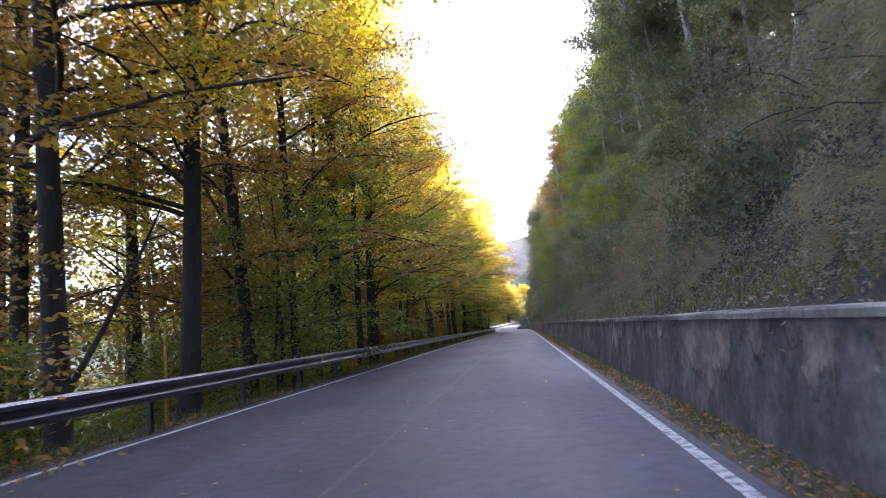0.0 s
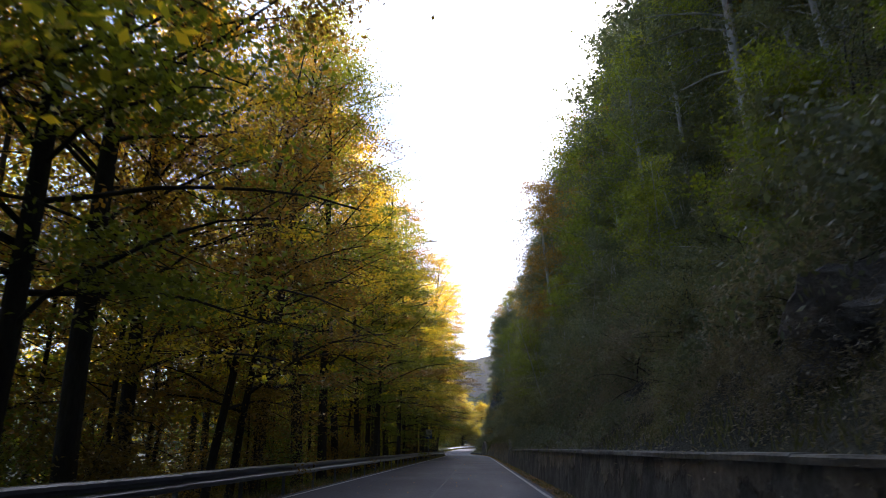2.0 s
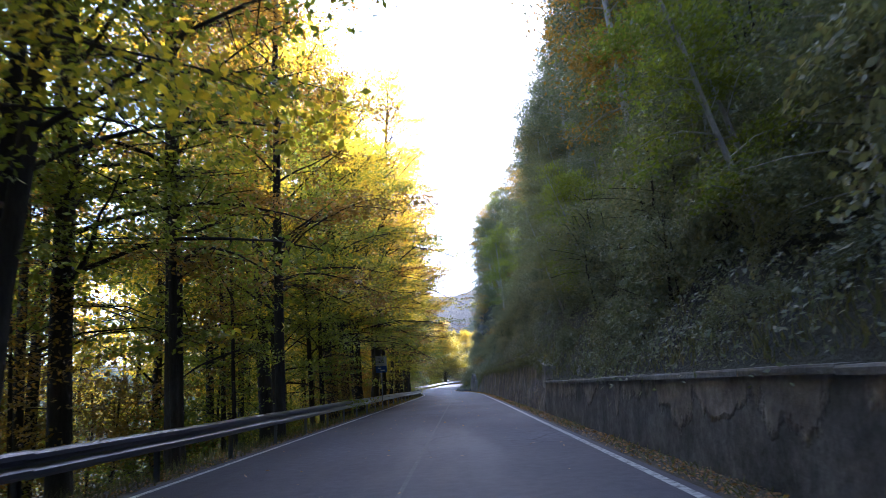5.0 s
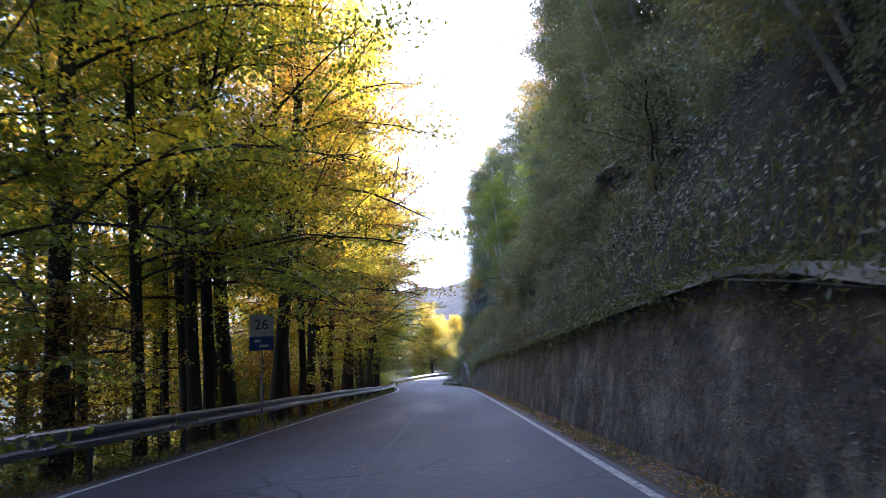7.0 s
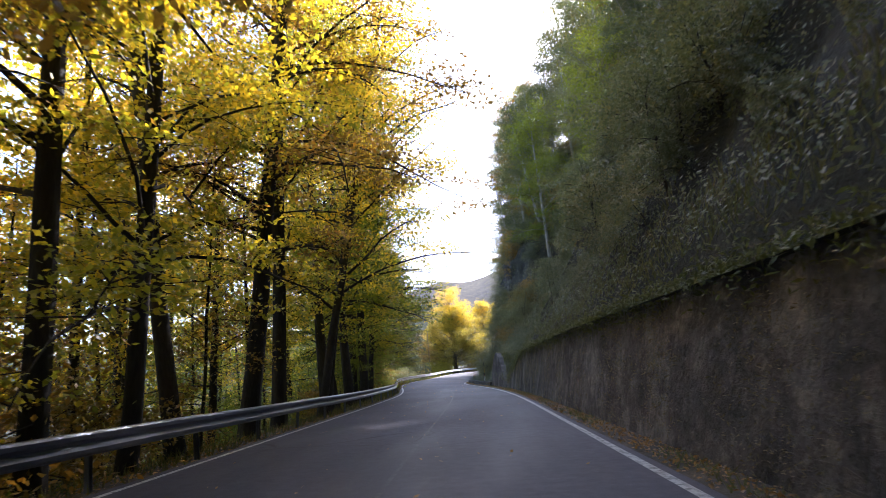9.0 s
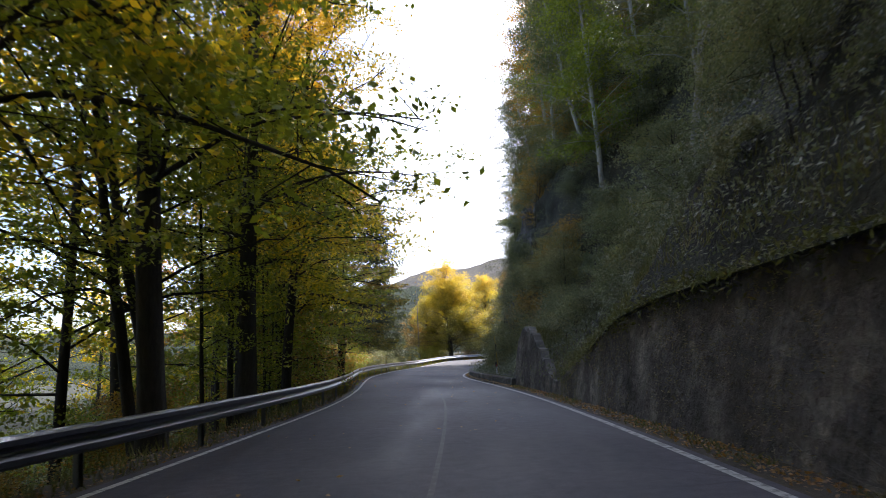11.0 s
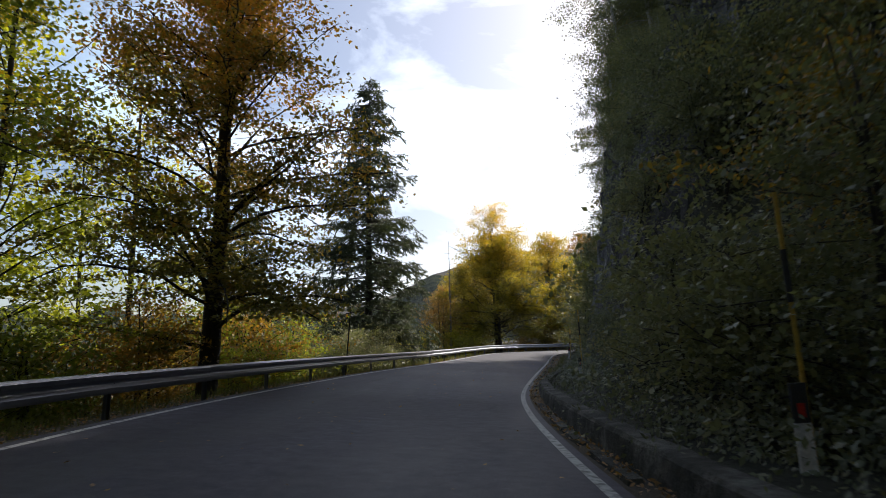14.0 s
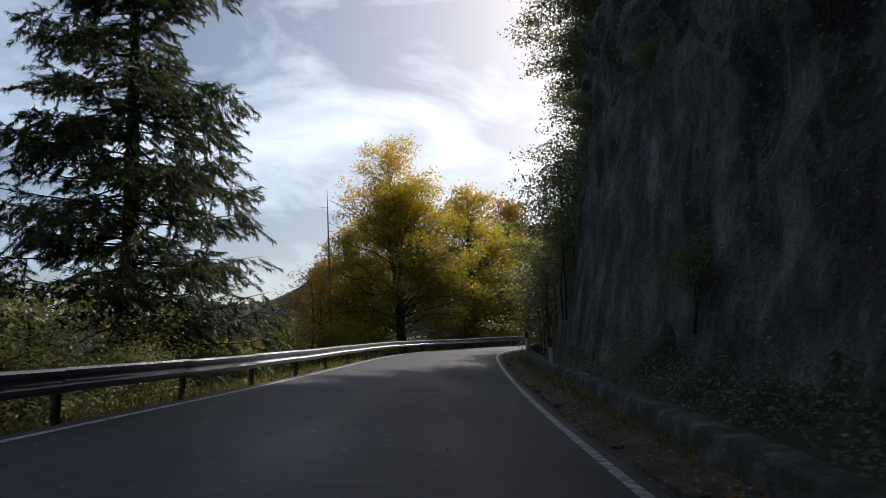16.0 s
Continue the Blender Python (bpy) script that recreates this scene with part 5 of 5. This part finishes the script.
def leaning_stem():
    v, f = [], []
    rng = np.random.default_rng(14)
    pts = np.array([(0, 0, -0.6), (0.0, 0.3, 0.35), (0.02, 1.4, 1.5), (0.05, 2.7, 3.1), (0.12, 3.6, 4.4)])
    tube(v, f, pts, [0.07, 0.065, 0.05, 0.035, 0.01], 7)
    for k in range(9):
        q = 1.5 + 2.4 * k / 9
        at = np.array([np.interp(q, range(5), pts[:, c]) for c in range(3)])
        tube(v, f, limb_points(rng, at, rng.uniform(0, 6.28), rng.uniform(0.2, 0.9), rng.uniform(0.5, 1.3), 3, -0.02), [0.014, 0.010, 0.007, 0.003], 4)
    t = thing("leaning_sapling", "bare leaning young stem between the beeches", "young tree", pose(-6.05, 9.8, ground_left(-6.05, 9.8) + 0.55))
    part("stem", mesh_from("stem", v, f, M_BARK, True), t)


leaning_stem()


rng_v = np.random.default_rng(15)
for vy in np.arange(158, 218, 1.5):
    vx = float(left_x(min(vy, 212)) - rng_v.uniform(8, 24))
    vz = ground_left(vx, float(min(vy, 212)))
    put_tree("valley_bush", "dark green bush on the valley slope below the road", SHRUB[1], pose(vx, float(vy), vz - 0.2, 0, 0, vx * 40), float(np.clip((rng_v.uniform(0.5, 1.4) - vz) / 4.6, 0.5, 1.9)), M_LEAF_DARK if rng_v.uniform() < 0.85 else M_LEAF_GREEN, "bushes on the valley slope", "bush")


def dead_tree():
    v, f = [], []
    rng = np.random.default_rng(12)
    tube(v, f, [(0, 0, -1), (0.05, 0, 4), (-0.02, 0.05, 8), (-0.08, 0, 12.2)], [0.13, 0.10, 0.06, 0.015], 7)
    for k in range(16):
        z = 3 + 8.5 * k / 16
        tube(v, f, limb_points(rng, (0, 0, z), rng.uniform(0, 6.28), rng.uniform(-0.2, 0.3), rng.uniform(0.3, 1.0), 3, 0.05), [0.02, 0.014, 0.009, 0.004], 4)
    t = thing("dead_tree", "bare dead conifer pole with short snags beyond the bend", "dead tree", pose(-7.9, 221.6, -0.2))
    part("trunk", mesh_from("trunk", v, f, M_DEADWOOD, True), t)


dead_tree()


# ---- roadside markers ----
def delineator(x, y, z, pole_h, lean):
    t = thing("delineator", "white roadside marker post with a yellow snow pole", "marker post", pose(x, y, z, 0, lean, 0), "markers at the bend")
    v, f = [], []
    prof = [(-0.055, -0.03), (0.055, -0.03), (0.06, 0.0), (0.0, 0.05), (-0.06, 0.0)]
    for h, top in ((-0.2, 0), (0.50, 0)):
        v += [(a, b, h) for a, b in prof]
    f = [(k, (k + 1) % 5, (k + 1) % 5 + 5, k + 5) for k in range(5)] + [(5, 6, 7, 8, 9)]
    part("lower_post", mesh_from("lower_post", v, f, M_WHITE), t)
    v2 = [(a * 1.02, b * 1.02, h) for h in (0.50, 0.68) for a, b in prof]
    part("black_band", mesh_from("black_band", v2, f, M_BLACK), t, "black band")
    v3 = [(a, b, h) for h in (0.68, 0.78) for a, b in prof]
    part("top_cap", mesh_from("top_cap", v3, f, M_BLACK), t, "black top cap")
    rv, rf = [], []
    box(rv, rf, (-0.025, -0.036, 0.54), (0.025, -0.031, 0.64))
    part("reflector", mesh_from("reflector", rv, rf, M_REFLECTOR), t, "red reflector")
    pv, pf = [], []
    tube(pv, pf, [(0.07, 0.05, -0.2), (0.07, 0.05, pole_h)], [0.022, 0.018], 8)
    part("snow_pole", mesh_from("snow_pole", pv, pf, M_YELLOW), t, "thin yellow snow pole")
    bv, bf = [], []
    tube(bv, bf, [(0.07, 0.05, pole_h * 0.62), (0.07, 0.05, pole_h * 0.80)], [0.0235, 0.0225], 8)
    part("dark_band", mesh_from("dark_band", bv, bf, M_BLACK), t, "dark band on the snow pole")


delineator(1.05, 177.7, 0.16, 2.45, -2.5)
delineator(1.17, 159.5, 0.17, 2.2, -3.8)
delineator(2.0, 198.0, 0.62, 1.9, 0)
delineator(2.6, 206.5, 1.0, 1.7, 0)


def stake(x, y, z, h, lean, mat, label):
    t = thing("snow_stake", label, "stake", pose(x, y, z, 0, lean, 0))
    v, f = [], []
    tube(v, f, [(0, 0, -0.5), (0, 0, h * 0.6), (0, 0, h)], [0.028, 0.026, 0.022], 8)
    part("pole", mesh_from("pole", v, f, mat), t)
    v, f = [], []
    tube(v, f, [(0, 0, h), (0, 0, h + 0.03)], [0.028, 0.02], 8)
    part("tip", mesh_from("tip", v, f, mat), t)


stake(-7.45, 179.6, 0.1, 2.75, 4, M_BLACK, "dark leaning snow pole beside the guardrail")
stake(-4.75, 10.9, -0.1, 1.7, 0, M_YELLOW, "short yellow snow stake beside the guardrail")


def kilometre_sign():
    t = thing("kilometre_sign", "white and blue kilometre sign on a steel post behind the guardrail", "road sign", pose(-4.2, 94.9, 0.15, 0, 0, 3))
    t.scale = (0.874, 0.874, 0.874)
    v, f = [], []
    tube(v, f, [(0, 0.03, -0.6), (0, 0.03, 3.2)], [0.03, 0.03], 8)
    part("post", mesh_from("post", v, f, M_STEEL), t)
    v, f = [], []
    box(v, f, (-0.36, -0.012, 2.62), (0.36, 0.0, 3.28))
    plate = part("number_plate", mesh_from("number_plate", v, f, plain("sign_white", (0.42, 0.42, 0.40))), t, "white number plate")
    v, f = [], []
    box(v, f, (-0.36, -0.012, 2.20), (0.36, 0.0, 2.61))
    lower = part("route_plate", mesh_from("route_plate", v, f, plain("sign_blue", (0.03, 0.07, 0.22))), t, "blue route plate")
    for bx, bw, bz in ((-0.12, 0.20, 2.48), (0.08, 0.26, 2.33)):
        v, f = [], []
        box(v, f, (bx - bw / 2, -0.016, bz - 0.035), (bx + bw / 2, -0.013, bz + 0.035))
        part("bar", mesh_from("bar", v, f, M_WHITE), lower)
    cu = bpy.data.curves.new("numerals", "FONT")
    cu.body, cu.size, cu.align_x, cu.align_y, cu.extrude = "26", 0.42, "CENTER", "CENTER", 0.002
    cu.materials.append(M_BLACK)
    txt = part("numerals", cu, plate, "black numerals")
    txt.matrix_basis = pose(0, -0.016, 2.95, 90, 0, 0)


kilometre_sign()


# ---- rocks and stumps on the slope ----
M_PALE_ROCK = two_scale("pale_rock", 1.1, 7, (0.07, 0.066, 0.062), (0.17, 0.16, 0.15), (0.34, 0.32, 0.30), 0.94, 1.0, 0.12)


def rock_outcrop(x, y, z, size, seed):
    bm = bmesh.new()
    bmesh.ops.create_icosphere(bm, subdivisions=4, radius=1.0)
    co = np.array([v.co for v in bm.verts])
    bulge = waves(co[:, 0] * 1.0 + co[:, 2], co[:, 1] - co[:, 2] * 0.6, 1.4, seed) * 0.30 + np.abs(waves(co[:, 1] + co[:, 0] * 0.4, co[:, 2] * 1.5, 0.5, seed + 1)) * 0.16
    for k, v in enumerate(bm.verts):
        f = 1 + round(float(bulge[k]) * 9) / 9
        v.co = (v.co.x * size[0] * f, v.co.y * size[1] * f, v.co.z * size[2] * f)
    me = bpy.data.meshes.new("rock_outcrop")
    bm.to_mesh(me)
    bm.free()
    me.materials.append(M_PALE_ROCK)
    ob = tagged(new("rock_outcrop", me), "bare grey rock standing out of the overgrown slope", "rock")
    ob.matrix_basis = pose(x, y, z, 0, -35, seed * 20)


rock_outcrop(5.0, 29.6, on_hill(5.0, 29.6) - 0.6, (0.6, 0.8, 0.9), 3)
rock_outcrop(5.9, 96.0, on_hill(5.9, 96.0) - 0.1, (0.5, 0.8, 0.5), 8)


def stump(x, y, h, lean, seed):
    v, f = [], []
    rng = np.random.default_rng(seed)
    tube(v, f, [(0, 0, -0.4), (0, 0, 0.1), (0.03, 0.02, h * 0.6), (0.02, 0.05, h)], [0.15, 0.10, 0.085, 0.05], 8)
    tube(v, f, limb_points(rng, (0, 0, h * 0.6), rng.uniform(0, 6.28), 0.7, 0.5, 3, 0.0), [0.04, 0.03, 0.02, 0.008], 5)
    ob = tagged(new("tree_stump", mesh_from("tree_stump", v, f, M_BARK_PALE, True)), "short pale broken tree stump on the slope", "stump", "stumps on the slope")
    ob.matrix_basis = pose(x, y, on_hill(x, y), 0, lean, seed * 40)


for sx, sy, sh, sl, sk in ((8.6, 153.8, 1.0, -12, 1), (7.9, 152.3, 0.7, 8, 2), (7.2, 150.9, 0.6, -20, 3), (9.7, 149.6, 0.5, 14, 4), (10.4, 151.0, 0.5, -6, 5), (8.3, 156.2, 0.8, 5, 6),
                           (9.2, 148.7, 0.4, 10, 7), (8.4, 154.9, 0.5, -9, 8), (8.9, 151.6, 0.45, 16, 9), (7.6, 153.6, 0.55, -4, 10), (9.5, 153.2, 0.4, 7, 11)):
    stump(sx, sy, sh, sl, sk)


# ---- undergrowth, litter and grass ----
def stuff(name, quads, mat, label, category):
    tagged(new(name, quads_mesh(name, quads, mat)), label, category, kind="stuff")


def slope_cover():
    rng = np.random.default_rng(51)
    for name, y0, y1, n, mat, lab in (("dry_scrub", -8, 46, 70000, M_SCRUB, "dry brown bramble and scrub over the slope"),
                                      ("undergrowth", 40, 166, 240000, M_UNDER, "dark green ivy and undergrowth over the slope"),
                                      ("bank_plants", 150, 206, 34000, M_UNDER, "low dark green plants on the bank below the rock")):
        clumps = n // 20
        y = rng.uniform(y0, y1, clumps)
        a = rng.exponential(3.0 if y1 < 170 else 1.6, clumps) + np.where((y > 80) & (y < 142), 0.35, 0.02)
        if name == "undergrowth":
            a = np.where(rng.uniform(size=clumps) < 0.7, rng.uniform(0.3, 10.5, clumps), a)
            bare = (waves(y, a * 2.0, 7.0, 55) < rng.uniform(-0.45, 0.05, clumps)) & (a > 0.9)
            y, a = y[~bare], a[~bare]
            clumps = len(y)
        x = right_x(y) + wall_off(y) + 0.25 + a
        d = near_edge(x, y, RIGHT)
        z = hillside(d, x, y)
        c = np.repeat(np.stack([x, y, z + rng.uniform(0.0, 0.75, clumps) * np.minimum(1, a * 0.6)], 1), 20, axis=0)
        stuff(name, leaves_at(rng, c, 0.30, 0.20, 0.040 if name == "undergrowth" else 0.030, 0.45, 0.3 if name == "dry_scrub" else 0.55, (-0.70, -0.35, 0.60)), mat, lab, "undergrowth")


slope_cover()


def cliff_ivy():
    """Ivy and tufts on the rock face and along the top of the high wall."""
    rng = np.random.default_rng(57)
    me = bpy.data.objects["hillside"].data
    co = np.empty(len(me.vertices) * 3, dtype=np.float32)
    me.vertices.foreach_get("co", co)
    co = co.reshape(-1, 3)
    face = co[(co[:, 1] > 156) & (co[:, 1] < 216) & (co[:, 2] > 0.6) & (co[:, 2] < 18) & (co[:, 0] < 16)]
    patch = waves(face[:, 1] * 1.0, face[:, 2] * 1.3, 5.0, 71) + 0.25
    face = face[patch > rng.uniform(-0.2, 0.9, len(face))]
    pick = face[rng.integers(0, len(face), 650)] + rng.normal(0, 0.2, (650, 3))
    stuff("ivy", leaves_at(rng, np.repeat(pick, 30, axis=0) + np.array([-0.08, 0, 0]), 0.22, 0.26, 0.042, 2.5), M_LEAF_DARK, "dark ivy and plants hanging on the rock", "ivy")
    y = rng.uniform(80.5, 142, 3600)
    h = rng.uniform(0, 1, 3600) ** 0.8 * wall_top(y)
    tuft = waves(y, h * 2.5, 4.0, 73)
    y, h = y[tuft > -0.1], h[tuft > -0.1]
    c = np.stack([right_x(y) + wall_off(y) + 0.16 * (h + 0.3) - 0.02, y, h], 1)
    stuff("wall_weeds", leaves_at(rng, np.repeat(c, 9, axis=0), 0.06, 0.12, 0.026, 2.0, 0.3), M_SCRUB, "dry weeds and moss rooted in the wall joints", "weeds")
    y = rng.uniform(79.7, 142, 2600)
    top = wall_top(y)
    x = right_x(y) + wall_off(y) + 0.16 * (top + 0.3) + rng.uniform(-0.10, 0.45, 2600)
    c = np.stack([x, y, top + 0.12 - 0.38 * rng.uniform(0, 1, 2600) ** 2], 1)
    stuff("wall_top_plants", leaves_at(rng, np.repeat(c, 12, axis=0), 0.15, 0.10, 0.05, 1.8, 0.35), M_GRASS, "grass and weeds spilling over the wall top", "weeds")


cliff_ivy()


def litter():
    rng = np.random.default_rng(52)
    n = 17000
    y = rng.uniform(-8, 206, n)
    off = np.abs(rng.normal(0, 1, n))
    gap = wall_off(y)
    x = right_x(y) + 0.2 + (gap - 0.15) * np.clip(1 - off * 0.55, 0, 1)
    g = np.interp(y, KERB_Y, KERB_Z)
    right = np.stack([x, y, 0.02 + g + rng.uniform(0, 0.04, n)], 1)
    y2 = rng.uniform(-8, 206, n)
    o2 = rng.uniform(0.25, 1.6, n)
    x2 = left_x(y2) - o2
    left = np.stack([x2, y2, left_z(y2) - 0.02 - 0.07 * o2 + rng.uniform(0, 0.03, n)], 1)
    stuff("fallen_leaves", leaves_at(rng, np.concatenate([right, left]), 0.02, 0.005, 0.030, 0.5), M_LITTER, "brown fallen leaves along both verges", "leaf litter")
    m = 620
    y3 = rng.uniform(0, 200, m)
    t = rng.uniform(0.05, 0.95, m)
    x3 = right_x(y3) * t + left_x(y3) * (1 - t)
    z3 = left_z(y3) * (1 - t) + np.interp(y3, KERB_Y, KERB_Z) * t
    stuff("scattered_leaves", leaves_at(rng, np.stack([x3, y3, z3 + 0.015], 1), 0.0, 0.002, 0.032, 0.25), M_LITTER, "single fallen leaves on the asphalt", "leaf litter")
    k = 16000
    y4 = rng.uniform(-8, 208, k)
    o4 = np.abs(rng.normal(0.9, 0.5, k)) + 0.22
    base = np.stack([left_x(y4) - o4, y4, left_z(y4) - 0.04 - 0.09 * o4], 1)
    y5 = rng.uniform(150, 205, 5000)
    o5 = rng.uniform(0.3, 1.0, 5000) * (wall_off(y5) - 0.2)
    b5 = np.stack([right_x(y5) + o5, y5, 0.0 + np.interp(y5, KERB_Y, KERB_Z)], 1)
    y7 = rng.uniform(-8, 150, 7000)
    o7 = rng.uniform(0.0, 1.0, 7000) ** 0.6 * 0.36 + 0.22
    b7 = np.stack([right_x(y7) + o7, y7, np.full(7000, 0.01)], 1)
    b7 = b7[waves(y7, o7, 3.0, 58) > -0.25]
    y6 = rng.uniform(-8, 150, 20000)
    o6 = rng.uniform(0.0, 0.9, 20000) + np.where(y6 < 79, 0.36, 0.25 + 0.16 * wall_top(y6))
    x6 = right_x(y6) + wall_off(y6) + o6
    z6 = np.maximum(hillside(near_edge(x6, y6, RIGHT), x6, y6), wall_top(y6) - 0.1) - 0.03
    base = np.concatenate([base, b5[o5 > 0.75], b7, np.stack([x6, y6, z6], 1)])
    k = len(base)
    up = np.stack([rng.normal(0, 0.06, k), rng.normal(0, 0.06, k), rng.uniform(0.08, 0.26, k) * np.where((base[:, 0] > 0) & (base[:, 2] < 0.05) & (base[:, 1] < 150), 0.45, 1.0)], 1)
    w = np.stack([rng.normal(0, 1, k), rng.normal(0, 1, k), np.zeros(k)], 1)
    w *= 0.012 / (np.linalg.norm(w, axis=1, keepdims=True) + 1e-9)
    stuff("verge_grass", np.stack([base - w, base + w, base + up + w * 0.2, base + up - w * 0.2], 1), M_GRASS, "tufts of half-dry grass on the verges", "grass")


litter()


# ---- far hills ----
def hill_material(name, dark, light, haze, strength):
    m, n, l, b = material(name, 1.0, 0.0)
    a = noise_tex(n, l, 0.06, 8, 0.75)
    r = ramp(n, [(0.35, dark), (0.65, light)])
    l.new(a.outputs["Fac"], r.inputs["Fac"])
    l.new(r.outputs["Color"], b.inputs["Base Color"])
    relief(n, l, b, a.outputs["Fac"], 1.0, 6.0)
    # Distance haze is put in as a faint pale emission over the woods.
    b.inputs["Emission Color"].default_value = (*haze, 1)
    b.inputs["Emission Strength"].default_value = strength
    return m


def far_hills():
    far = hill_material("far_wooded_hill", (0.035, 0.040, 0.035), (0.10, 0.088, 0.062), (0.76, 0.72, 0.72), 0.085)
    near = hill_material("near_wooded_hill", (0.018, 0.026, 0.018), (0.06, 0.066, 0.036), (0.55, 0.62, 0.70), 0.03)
    for name, dist, azs, hs, depth in (("backdrop_1", 1500, [-75, -40, -22, -12, -5, 0, 6, 14, 40], [90, 80, 75, 110, 190, 212, 205, 230, 250], 700),
                                       ("backdrop_2", 620, [-75, -45, -30, -20, -13, -9, -5, 0, 30], [40, 36, 32, 38, 34, 60, 72, 60, 60], 320)):
        v, f = [], []
        az = np.arange(-75, 40.1, 0.5)
        top = np.interp(az, azs, hs) + waves(az, az * 0, 6, 61) * 7 + waves(az, az * 0.3, 1.6, 62) * 1.5
        prof = [(0.0, -0.25), (0.35, 0.35), (0.7, 0.75), (1.0, 1.0), (1.3, 0.8)]
        for q, (pd, ph) in enumerate(prof):
            for k, t in enumerate(az):
                d = dist + (pd - 1) * depth * 0.6 + waves(np.array(t), np.array(q * 3.0), 5, 63) * depth * 0.05
                v.append((float(math.sin(radians(t)) * d), float(150 + math.cos(radians(t)) * d), float(top[k] * ph)))
        c = len(az)
        f = [(q * c + k, q * c + k + 1, (q + 1) * c + k + 1, (q + 1) * c + k) for q in range(len(prof) - 1) for k in range(c - 1)]
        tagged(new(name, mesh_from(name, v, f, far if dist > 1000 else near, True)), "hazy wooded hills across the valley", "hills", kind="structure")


far_hills()
